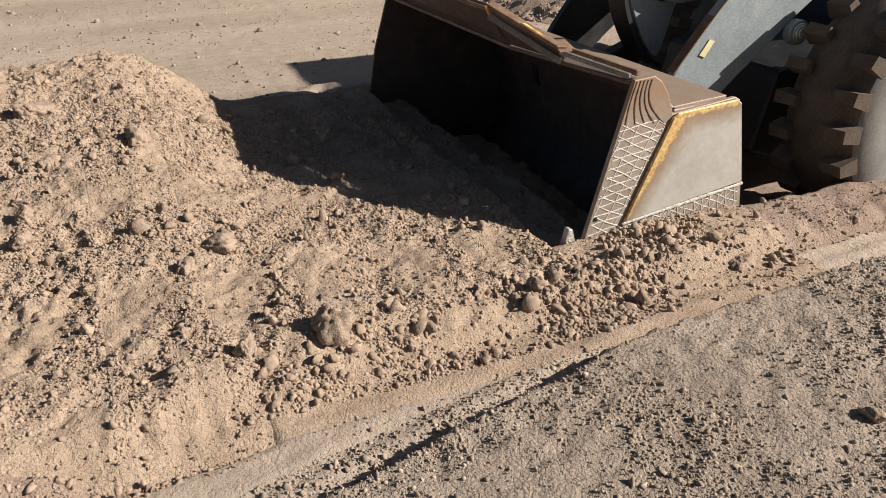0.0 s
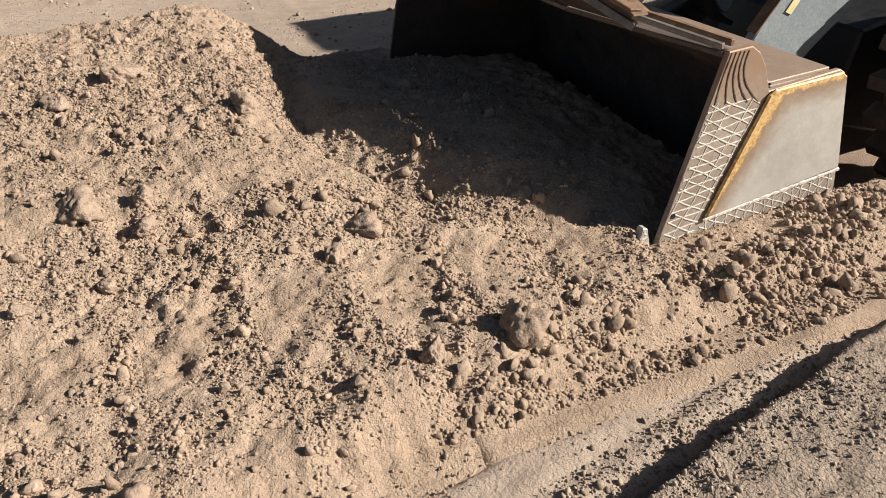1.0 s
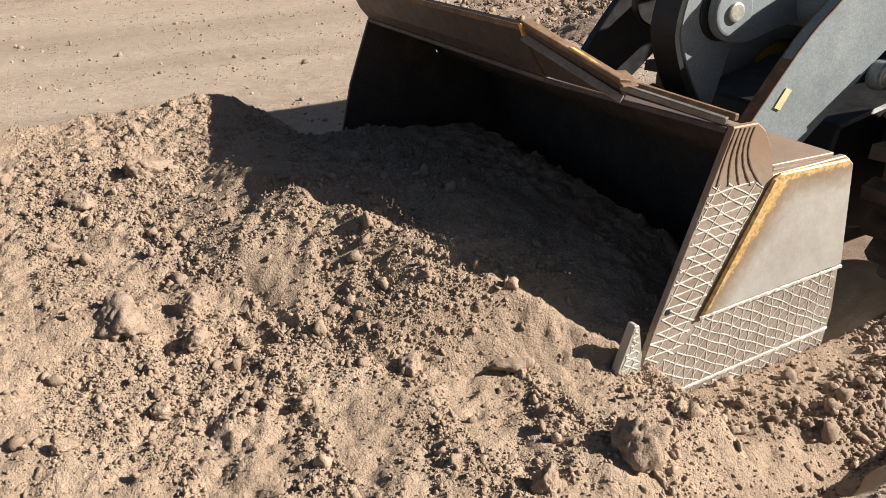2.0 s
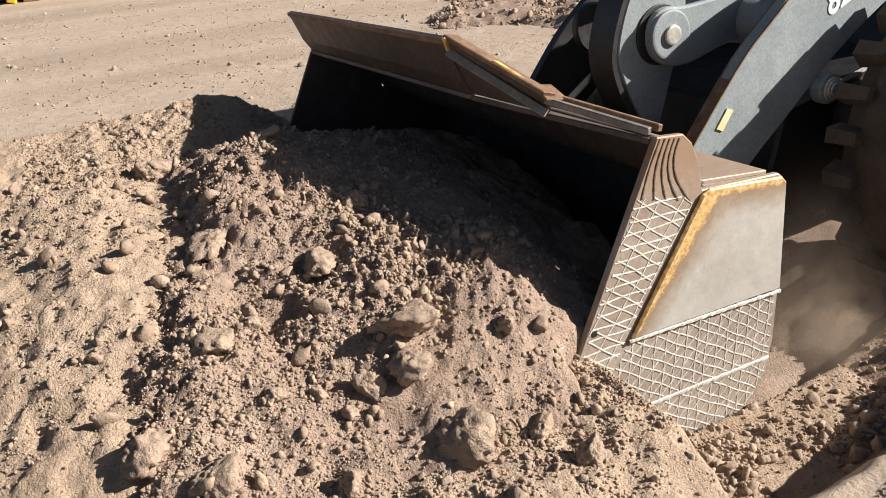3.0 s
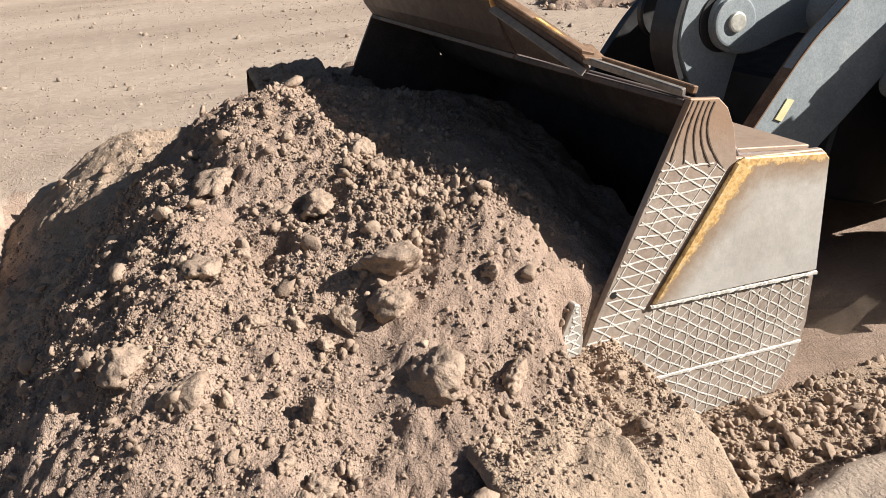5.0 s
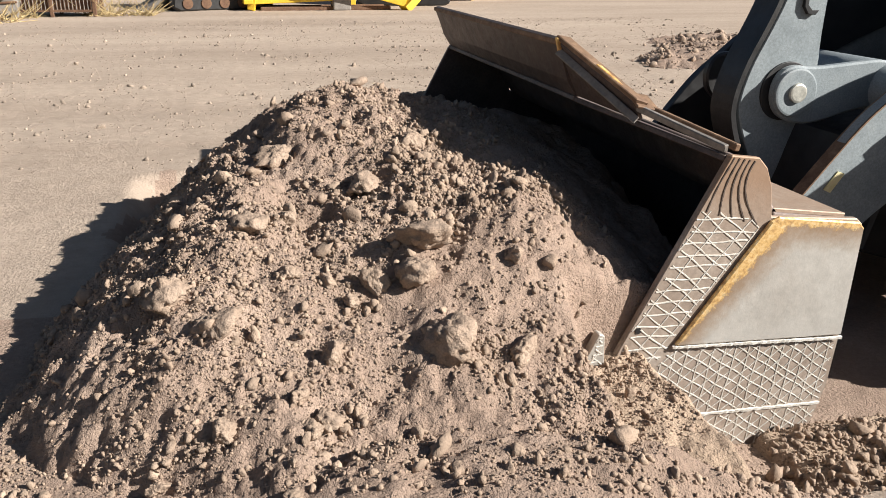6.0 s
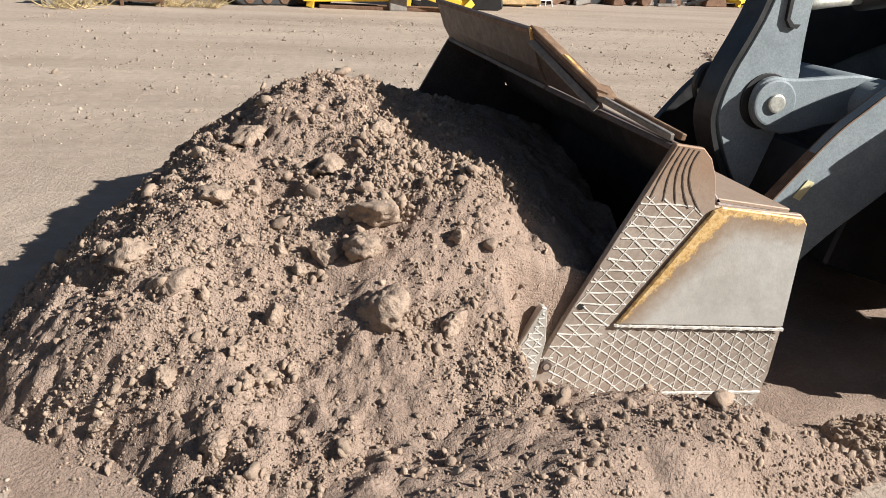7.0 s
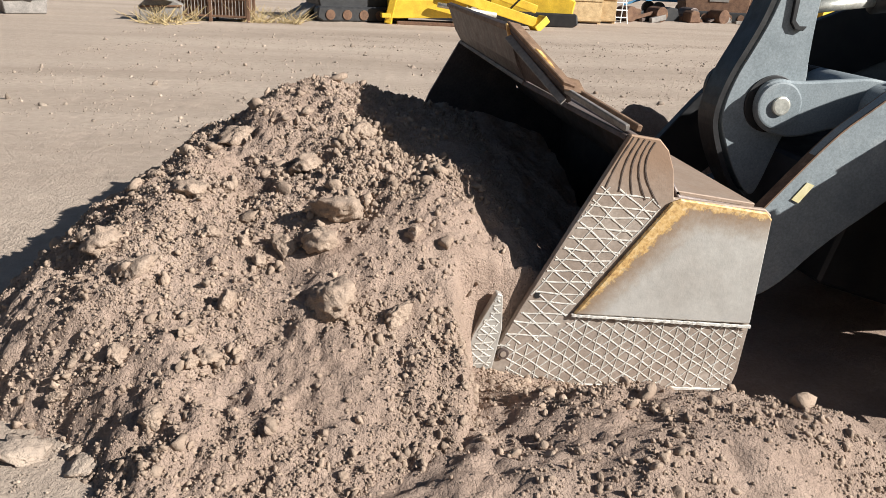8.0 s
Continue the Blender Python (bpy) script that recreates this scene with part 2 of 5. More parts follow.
def strip(profile, y0, y1, thick, steps=1, bend=None):
    """A rolled plate: a profile in xz swept along y, with a thickness."""
    bm = bmesh.new()
    pts = [Vector((x, 0, z)) for x, z in profile]
    nor = []
    for i in range(len(pts)):
        d = pts[min(i + 1, len(pts) - 1)] - pts[max(i - 1, 0)]
        nor.append(Vector((d.z, 0, -d.x)).normalized())
    loops = []
    for k in range(steps + 1):
        y = y0 + (y1 - y0) * k / steps
        lo = [bm.verts.new(p + Vector((0, y, 0))) for p in pts]
        hi = [bm.verts.new(p + n * thick + Vector((0, y, 0))) for p, n in zip(pts, nor)]
        loops.append(lo + hi[::-1])
    n = len(loops[0])
    for a, b in zip(loops, loops[1:]):
        for i in range(n):
            bm.faces.new((a[i], a[(i + 1) % n], b[(i + 1) % n], b[i]))
    bm.faces.new(loops[0][::-1])
    bm.faces.new(loops[-1])
    bmesh.ops.recalc_face_normals(bm, faces=bm.faces)
    return bm


def thing(name, label, category, group="", mesh=None):
    return tagged(mesh or new(name), label, category, group)


# ---------- relief of the ground ----------
TABLE = np.random.RandomState(7).rand(256, 256)


def vnoise(x, y):
    xi, yi = np.floor(x).astype(int), np.floor(y).astype(int)
    fx, fy = x - xi, y - yi
    fx, fy = fx * fx * (3 - 2 * fx), fy * fy * (3 - 2 * fy)
    g = lambda i, j: TABLE[(xi + i) % 256, (yi + j) % 256]
    return (g(0, 0) * (1 - fx) + g(1, 0) * fx) * (1 - fy) + (g(0, 1) * (1 - fx) + g(1, 1) * fx) * fy - 0.5


def fbm(x, y, f, octaves=4, gain=0.5):
    out, a = np.zeros_like(x, dtype=float), 1.0
    for k in range(octaves):
        out += a * vnoise(x * f + 17.3 * k, y * f + 9.1 * k)
        f, a = f * 2.03, a * gain
    return out


def smooth(a, b, v):
    t = np.clip((v - a) / (b - a), 0, 1)
    return t * t * (3 - 2 * t)


def lumps(x, y, amp=1.0):
    """Loose dirt: broad swells, billowed clumps and grit."""
    big = 0.085 * fbm(x, y, 1.3, 3)
    clump = 0.055 * (0.25 - np.abs(fbm(x + 3, y + 8, 4.0, 4, 0.6)))
    coarse_patch = smooth(-0.15, 0.25, fbm(x + 40, y + 7, 1.1, 2))
    grit = (0.012 + 0.020 * coarse_patch) * fbm(x, y, 15.0, 4, 0.7)
    return amp * (big + clump + grit)


def toe(x):
    """Near foot of the loose dirt."""
    return np.interp(x, [-8, -5.6, -5.24, -5.02, -4.2, -3.2, -2.45, -1.7, -0.55, 1.2, 6], [-0.35, -0.45, -0.55, -1.2, -1.35, -1.25, -0.95, -0.80, -0.58, -0.47, -0.4])


def furrow(x):
    return np.interp(x, [-3.6, -3.0, -1.85, -1.02, -0.05, 1.55, 6, 20], [-1.84, -1.65, -1.36, -1.15, -0.93, -0.83, -0.55, 0.2])


def dirt(x, y):
    """Surface of the undisturbed loose dirt."""
    t = toe(x)
    rise = 0.13 + 0.130 * np.clip(y, 0, 3.4) * smooth(-1.0, -2.0, x) + 0.09 * smooth(-1.3, -2.2, x) * smooth(0.3, 1.6, y)
    near = smooth(t - 0.05, t + 0.34, y)
    far = 1 - smooth(3.25, 4.0, y + 0.25 * fbm(x, y, 1.1, 2))
    left = smooth(-4.9, -3.5, x + 0.3 * fbm(x, y, 0.8, 2))
    env = near * far * left
    return -0.03 + env * (rise + 0.03) + lumps(x, y) * np.clip(env * 2.5, 0.0, 1)


def heap(u, y):
    """The pushed heap, in the bucket's own running frame."""
    dx, dy = u + 0.62, y - 1.85
    dx = np.where(dx < 0, np.minimum(0, dx + 0.30 * np.clip(-dy, 0, 1.6)), dx)
    wob = 0.16 * fbm(u + 5, y, 0.9, 3)
    lx = np.where(dx < 0, 1.29, 2.5)
    ly = np.where(dy < 0, 2.70, 1.75)
    r = np.sqrt((dx / lx) ** 2 + (dy / ly) ** 2 + 0.01) - 0.06 + wob * 0.35
    side = smooth(-0.3, 0.3, dx)
    body = 1 - np.clip(r, 0, 3) ** (1.55 * (1 - side) + 1.2 * side)
    shoulder = 0.16 * np.exp(-((u + 0.02) / 0.34) ** 2 - ((y - 0.42) / 0.42) ** 2)
    gully = 0.07 * np.exp(-((u + 0.95 + 0.16 * y + 0.1 * fbm(u, y, 2.0, 2)) / 0.11) ** 2) * smooth(0.1, 0.6, y) * smooth(2.4, 1.4, y)
    z = shoulder - gully + 0.97 * body + lumps(u + 11, y + 4, 1.25) - 0.03
    step = 0.09 * np.abs(fbm(u * 0.6 + 2, y + u, 1.6, 3)) * smooth(0.05, 0.3, z)
    aside = smooth(-0.15, 0.06, u + 0.05 * fbm(u, y, 5, 2)) * (1 - smooth(-0.03, 0.07, y))
    z = z - step - aside * 0.9 - 0.22 * smooth(-1.10, -1.75, u + 0.3 * fbm(u, y, 2.0, 2)) * smooth(0.0, -0.65, y)
    aside = smooth(-0.05, 0.15, u) * smooth(3.10, 3.15, y)
    return z - aside * 0.9


def bank(x, slumped=True):
    """Level to which the machine has worn the near bank beside the bucket."""
    if slumped:
        return np.interp(x, [-4.6, -3.9, -3.3, -2.75, -2.3, -1.9, -1.1, 0.0, 0.4, 1.0], [0.02, -0.03, -0.16, -0.28, -0.42, -0.50, -0.50, -0.42, -0.30, 0.08])
    return np.full_like(x, 0.08)


def terrain(x, y, slumped=True):
    """The standing ground, with the cut that the machine leaves."""
    z = 0.012 * fbm(x, y, 0.7, 3) + 0.010 * fbm(x, y, 6.0, 3)
    road = smooth(0.025, -0.02, y - furrow(x) - 0.03 * fbm(x, y, 3.0, 3)) * smooth(-4.4, -3.0, x)
    z = z + road * (0.080 + 0.020 * fbm(x, y, 13, 4, 0.65) * smooth(-4.1, -3.7, y)) - 0.028 * (1 - smooth(-0.1, 0.7, y)) * (1 - road)
    groove = 0.07 * np.exp(-((y - furrow(x) - 0.035) / 0.028) ** 2) * smooth(-3.0, -2.0, x) * np.clip(0.9 + 1.2 * fbm(x, y, 2.2, 2), 0.2, 1.2)
    band = 0.006 * np.sin((y - furrow(x)) * 42 + 1.2 * fbm(x, y, 1.5, 2)) * smooth(0.0, 0.08, y - furrow(x)) * smooth(0.5, 0.2, y - furrow(x))
    z = z - groove + band * smooth(-3.0, -2.0, x)
    crumb = 0.03 * np.abs(fbm(x, y, 9.0, 2)) * smooth(0.25, 0.0, np.abs(y - furrow(x) + 0.03)) * road
    z = z + crumb
    ruts = 0.030 * fbm(x * 0.10 + 0.03 * y, y * 0.9, 1.3, 3) + 0.012 * fbm(x * 0.22, y * 2.0, 2.1, 2)
    z = z + ruts * smooth(3.6, 5.5, y)
    d = dirt(x, y)
    ridge = 0.06 * np.exp(-((y + 0.28) / 0.16) ** 2) * smooth(-0.9, -0.2, x)
    loose = np.maximum(d, -0.03) + ridge * (1 + 1.2 * fbm(x, y, 4, 2))
    near = smooth(toe(x) - 0.03, toe(x) + 0.05, y) * (y < 1)
    z = z * (1 - near) + np.maximum(z, loose) * near
    steep = np.interp(x, [-3.3, -2.8, -2.2], [-0.10, -0.36, -0.50])
    wear = smooth(np.interp(x, [-3.1, -2.75, -2.4, -1.8, -1.0, 0, 0.4], [-0.60, -0.76, -1.0, -0.88, -0.82, -0.78, -0.6] if slumped else [-0.60, -0.76, -1.0, -0.80, -0.62, -0.5, -0.5]), steep, y + 0.08 * fbm(x, y, 2.5, 3)) * (y < 1)
    z = z * (1 - wear) + wear * np.minimum(z, bank(x, slumped) + lumps(x, y, 0.5))
    cut = smooth(-0.02, 0.05, y) * (1 - smooth(3.12, 3.5, y)) * smooth(-4.7, -4.3, x)
    z = np.where(y > 1, z + np.maximum(d - z, 0) * smooth(-2.8, -2.0, x), z)
    berm = 0.10 * np.exp(-((y - 3.75) / 0.28) ** 2) * smooth(-2.0, 0.0, x) * (1 + fbm(x, y, 3, 3))
    return z * (1 - cut) + cut * (-0.53 + 0.02 * fbm(x, y, 5, 3)) + berm


def sheet(name, fn, xs, ys, keep=None):
    X, Y = np.meshgrid(xs, ys, indexing="ij")
    Z = fn(X, Y)
    nx, ny = X.shape
    idx = np.arange(nx * ny).reshape(nx, ny)
    f = np.stack([idx[:-1, :-1], idx[1:, :-1], idx[1:, 1:], idx[:-1, 1:]], -1).reshape(-1, 4)
    v = np.stack([X, Y, Z], -1).reshape(-1, 3)
    if keep is not None:
        ok = keep(v[:, 0], v[:, 1], v[:, 2])
        f = f[ok[f].any(1)]
        used = np.unique(f)
        back = np.zeros(len(v), int)
        back[used] = np.arange(len(used))
        v, f = v[used], back[f]
    return raw_mesh(name, v, f)


def ico(sub, seed, rough=0.22):
    """A lumpy stone."""
    bm = bmesh.new()
    bmesh.ops.create_icosphere(bm, subdivisions=sub, radius=1)
    for v in bm.verts:
        n = noise.noise(v.co * 1.3 + Vector((seed * 3.7, seed, 1))) + 0.6 * noise.noise(v.co * 3.1 + Vector((seed, 4, seed))) + 0.3 * noise.noise(v.co * 7.0 + Vector((1, seed, 2)))
        v.co *= 1 + rough * 1.6 * n
    v = np.array([list(a.co) for a in bm.verts])
    f = np.array([[a.index for a in p.verts] for p in bm.faces])
    bm.free()
    return v, f


def shard(seed):
    """A small angular crumb."""
    v, f = ico(1, seed, 0.0)
    r = np.random.RandomState(seed)
    return v * r.uniform(0.6, 1.2, (len(v), 1)), f


def grain_shape(seed):
    """The smallest crumb, eight faces."""
    r = np.random.RandomState(seed)
    v = np.array([(1, 0, 0), (0, 1, 0), (-1, 0, 0), (0, -1, 0), (0, 0, 1), (0, 0, -1)], float)
    v = v * r.uniform(0.7, 1.25, (6, 1)) + r.uniform(-0.2, 0.2, (6, 3))
    f = np.array([(0, 1, 4), (1, 2, 4), (2, 3, 4), (3, 0, 4), (1, 0, 5), (2, 1, 5), (3, 2, 5), (0, 3, 5)])
    return v, f


def hewn(sub, seed, rough):
    """A clod broken along a dozen flat faces, with a worn skin."""
    v, f = ico(sub, seed, 0.0)
    r = np.random.RandomState(seed + 700)
    n = r.normal(size=(11, 3))
    n /= np.linalg.norm(n, axis=1)[:, None]
    d = r.uniform(0.52, 0.95, 11)
    dot = v @ n.T
    reach = np.min(np.where(dot > 0.15, d / np.maximum(dot, 0.15), 1.35), axis=1)
    skin = np.array([noise.noise(Vector(p) * 3.3 + Vector((seed, 2, seed))) + 0.6 * noise.noise(Vector(p) * 8.0 + Vector((seed, 5, 1))) for p in v])
    return v * (np.minimum(reach, 1.25) * (1 + rough * skin))[:, None], f


TINY = [grain_shape(s) for s in range(8)]
SMALL = [shard(s) for s in range(8)]


def chunk(seed):
    """An angular clod."""
    v, f = hewn(2, seed, 0.24)
    r = np.random.RandomState(seed + 50)
    return v * r.uniform(0.74, 1.16, (len(v), 1)) * (1.2, 0.95, 0.85), f


LARGE = [chunk(s) for s in range(8)]


def clods(name, xy, size, fn, mat, parent, rng, sink=0.45, label="", big=0.013):
    """Crumbs scattered on a surface, joined."""
    X, Y = xy
    Z = fn(X, Y)
    V, F, n = [], [], 0
    for i in range(len(X)):
        bv, bf = (LARGE if size[i] > big else SMALL if size[i] > big * 0.5 else TINY)[rng.randint(8)]
        q = Euler(rng.uniform(0, 6.28, 3)).to_matrix()
        sc = size[i] * rng.uniform(0.6, 1.3, 3)
        v = (bv * sc) @ np.array(q).T
        V.append(v + (X[i], Y[i], Z[i] + size[i] * (0.5 - sink + (0.25 if size[i] < 0.008 else 0.0))))
        F.append(bf + n)
        n += len(bv)
    ob = finish(name, raw_mesh(name, np.concatenate(V), np.concatenate(F)), mat, parent, label)
    return tagged(ob, kind="stuff")


def scatter(rng, n, x0, x1, y0, y1, smin, smax, power=2.6):
    """Places in patches, sizes by a falling power law."""
    x, y = rng.uniform(x0, x1, n * 2), rng.uniform(y0, y1, n * 2)
    dens = 0.5 + 2.4 * fbm(x, y, 1.9, 3)
    ok = rng.rand(n * 2) < np.clip(dens * 1.1, 0.10, 1)
    x, y = x[ok][:n], y[ok][:n]
    s = smin * (1 - rng.rand(len(x)) * (1 - (smin / smax) ** (power - 1))) ** (-1 / (power - 1))
    return (x, y), s


# ---------- running of the machine ----------
RUN = [
    (0.0, 0.000, 0.000, -0.00), (0.5, -0.283, -0.001, 0.59), (0.8, -0.474, -0.040, 0.20), (1.0, -0.600, 0.009, 0.43),
    (1.2, -0.735, 0.044, 1.34), (1.5, -0.896, 0.127, 1.89), (1.7, -1.010, 0.183, 2.79), (2.8, -1.524, 0.087, 8.43),
    (3.0, -1.661, 0.081, 9.33), (3.5, -1.865, 0.102, 9.52), (4.0, -1.970, 0.097, 10.05), (4.5, -2.056, 0.107, 10.21),
    (4.7, -2.141, 0.111, 10.31), (5.8, -2.535, 0.009, 10.55), (6.0, -2.688, 0.004, 10.86), (6.5, -3.024, 0.047, 11.64),
    (7.0, -3.377, 0.084, 11.50), (7.5, -3.693, 0.104, 11.78), (8.0, -3.963, 0.162, 11.39),
]


def along(t):
    return float(np.interp(t, [r[0] for r in RUN], [r[1] for r in RUN]))


MOVES = []  # (object, rows)

# ---------- ground ----------
coarse = lambda a, b, s: np.arange(a, b, s)
gx = np.concatenate([[-400, -150, -60, -30, -18, -12], coarse(-9.0, -7.2, 0.12), coarse(-7.2, 3.0, 0.03), coarse(3.0, 9, 0.12), [9.5, 12, 18, 30, 60, 150, 400]])
gy = np.concatenate([[-400, -150, -60, -30, -15, -8, -5], coarse(-4.0, -1.9, 0.08), coarse(-1.9, 0.3, 0.02), coarse(0.3, 3.1, 0.06), coarse(3.1, 8, 0.05), coarse(8, 30, 0.25), [31, 40, 60, 150, 400]])
ground = finish("ground", sheet("ground", terrain, gx, gy), GROUND, smooth=True)
ground.data.materials.append(GRAVEL)
mid = np.empty(len(ground.data.polygons) * 3)
ground.data.polygons.foreach_get("center", mid)
mid = mid.reshape(-1, 3)
slot = ((mid[:, 1] < furrow(mid[:, 0]) - 0.02 + 0.05 * fbm(mid[:, 0], mid[:, 1], 3.0, 3)) & (mid[:, 0] > -3.5 + 0.9 * fbm(mid[:, 0], mid[:, 1], 0.8, 3)) & (mid[:, 0] < 9) & (mid[:, 1] > -3.7 + 0.6 * fbm(mid[:, 0], mid[:, 1], 0.9, 3))).astype(np.int32)
ground.data.materials.append(DIRT_FRESH)
gxm, gym = mid[:, 0], mid[:, 1]
loose = (gym > toe(gxm) - 0.03 + 0.06 * fbm(gxm, gym, 4.0, 3)) & (gym < 3.6) & (gxm > -5.5 + 0.9 * fbm(gxm, gym, 1.1, 3)) & (gxm < 4.0) & ((gym < 0.6 + fbm(gxm, gym, 1.2, 3)) | (gxm > -4.5 + 1.2 * fbm(gxm, gym, 0.9, 3)))
slot[loose] = 2
ground.data.polygons.foreach_set("material_index", slot)
tagged(ground, "pale tan packed dirt yard with a wheel furrow", "ground", kind="structure")
rng = np.random.RandomState(3)
xy, s = scatter(rng, 40000, -5.6, 2.6, -2.4, -0.45, 0.0036, 0.016, 3.3)
ok = xy[1] < toe(xy[0]) - np.where(xy[0] < -3.2, 0.0, 0.24)
clods("gravel", (xy[0][ok], xy[1][ok]), s[ok], terrain, PEBBLE, ground, rng, label="loose gravel on the packed ground")
xy, s = scatter(rng, 9000, -9, 7, 3.6, 17, 0.007, 0.045, 3.4)
clods("far_gravel", xy, s, terrain, PEBBLE, ground, rng, label="scattered stones on the yard", big=0.04)
xy, s = scatter(rng, 25000, -5.1, 2.4, -1.4, 0.0, 0.0040, 0.024, 3.3)
ok = xy[1] > toe(xy[0]) - 0.04
clods("bank_clods", (xy[0][ok], xy[1][ok]), s[ok], terrain, CLOD, ground, rng, label="crumbly dirt clods along the bank")

xy, s = scatter(rng, 130, -5.2, 2.6, -1.3, -0.1, 0.014, 0.045, 2.3)
ok = xy[1] > toe(xy[0]) - 0.02
clods("bank_stones", (xy[0][ok], xy[1][ok]), s[ok], terrain, CLOD, ground, rng, 0.12, label="hard clods along the bank", big=0.010)

# ---------- ridge beside the bucket, which slumps into the cut as it passes ----------
standing = lambda x, y: terrain(x, y, False) + 0.012 - 0.05 * smooth(-0.80, -0.95, y) - 0.3 * smooth(-1.75, -2.0, x)
ridge = finish("dirt_ridge", sheet("dirt_ridge", standing, np.arange(-2.05, 1.2, 0.016), np.arange(-1.0, 0.02, 0.016)), DIRT, smooth=True)
tagged(ridge, "low crumbling ridge of brown dirt beside the bucket", "dirt ridge")
rng = np.random.RandomState(9)
xy, s = scatter(rng, 7500, -1.9, 1.2, -0.75, 0.0, 0.0048, 0.028, 2.8)
clods("clods", xy, s, standing, CLOD, ridge, rng)
xy, s = scatter(rng, 190, -1.8, 1.15, -0.62, -0.06, 0.016, 0.045, 2.2)
clods("stones", xy, s, standing, CLOD, ridge, rng, 0.12, big=0.010)
MOVES.append((ridge, [(i * 0.25, pose(0, 0, float(np.interp(i * 0.25, [0, 1.5, 2.9, 8.0], [0.0, 0.0, -0.50, -0.55])))) for i in range(33)]))

# ---------- loose dirt ahead of the bucket, in slices that it picks up ----------
SLICE = 0.45
SLICES = []
for k in range(13):
    xb = 0.80 - k * SLICE
    xa = xb - SLICE
    xs = np.concatenate([[xa - 0.02], np.linspace(xa, xb, 31), [xb + 0.02]])
    me = sheet("loose_dirt", lambda x, y: dirt(x + xa, y) - 0.03 * smooth(-0.76, -0.95, y) - 0.02 * ((x < -0.01) | (x > SLICE + 0.01)), xs - xa, np.arange(-1.1, 4.1, 0.015))
    sl = finish("loose_dirt", me, DIRT, smooth=True)
    tagged(sl, "slice of loose sunlit brown dirt full of clods", "dirt", "loose dirt ahead of the bucket")
    rng = np.random.RandomState(20 + k)
    xy, s = scatter(rng, 7600 if 1 < k < 9 else 1500, 0.0, SLICE, -0.95, 3.4, 0.0038, 0.020, 3.4)
    clods("clods", xy, s, lambda x, y: dirt(x + xa, y), CLOD, sl, rng)
    xy, s = scatter(rng, 48, 0.02, SLICE - 0.02, -0.7, 3.2, 0.012, 0.042, 2.4)
    clods("stones", xy, s, lambda x, y: dirt(x + xa, y), CLOD, sl, rng, 0.12, big=0.010)
    rows = []
    for i in range(33):
        t = i * 0.25
        a = along(t)
        reach = min(0.0, a + 0.26 - xb)
        sink = min(0.8, 1.3 * -reach)
        if xa < -3.2:
            sink = max(sink, float(np.interp(t, [4.6, 5.7], [0.0, 0.85])))
        rows.append((t, pose(xa + reach, 0, -sink)))
    MOVES.append((sl, rows))
    SLICES.append((xa, xb, sl))

# ---------- pushed heap ----------
hp = finish("dirt_heap", sheet("dirt_heap", heap, np.arange(-2.6, 0.74, 0.014), np.arange(-1.3, 4.1, 0.014), lambda x, y, z: z > -0.35), DIRT_FRESH, smooth=True)
tagged(hp, "tall heap of fresh brown dirt pushed by the bucket", "dirt heap")
rng = np.random.RandomState(5)
xy, s = scatter(rng, 62000, -2.5, 0.25, -1.0, 3.0, 0.0036, 0.020, 3.4)
zz = heap(*xy)
ok = (zz > -0.25) & ((xy[0] < 0.15) | (xy[1] > 0.1))
clods("clods", (xy[0][ok], xy[1][ok]), s[ok], heap, CLOD, hp, rng, label="crumbs and clods on the heap")
xy, s = scatter(rng, 330, -2.3, 0.1, -0.8, 3.0, 0.013, 0.045, 2.5)
ok = (heap(*xy) > 0.0) & ((xy[0] < -0.1) | (xy[1] > 0.1))
clods("stones", (xy[0][ok], xy[1][ok]), s[ok], heap, CLOD, hp, rng, 0.12, big=0.010)
xy, s = scatter(rng, 3000, -0.60, -0.04, -0.35, 1.3, 0.005, 0.018, 2.9)
clods("clods", xy, s, heap, CLOD, hp, rng)
xy, s = scatter(rng, 90, -0.60, -0.08, -0.3, 1.2, 0.012, 0.034, 2.3)
clods("stones", xy, s, heap, CLOD, hp, rng, 0.2, big=0.010)
RISE = [(0.0, -1.15, 0.2), (1.0, -0.95, 0.2), (1.5, -0.70, 0.2), (2.2, -0.36, 0.2), (2.8, -0.18, 0.18), (3.5, -0.14, 0.14), (4.7, -0.12, 0.08), (6.5, -0.04, 0.0), (8.0, 0.0, 0.0)]  # seconds, lift, lag behind the lip
MOVES.append((hp, [(i * 0.25, pose(along(i * 0.25) + float(np.interp(i * 0.25, [r[0] for r in RISE], [r[2] for r in RISE])), 0, float(np.interp(i * 0.25, [r[0] for r in RISE], [r[1] for r in RISE])))) for i in range(33)]))


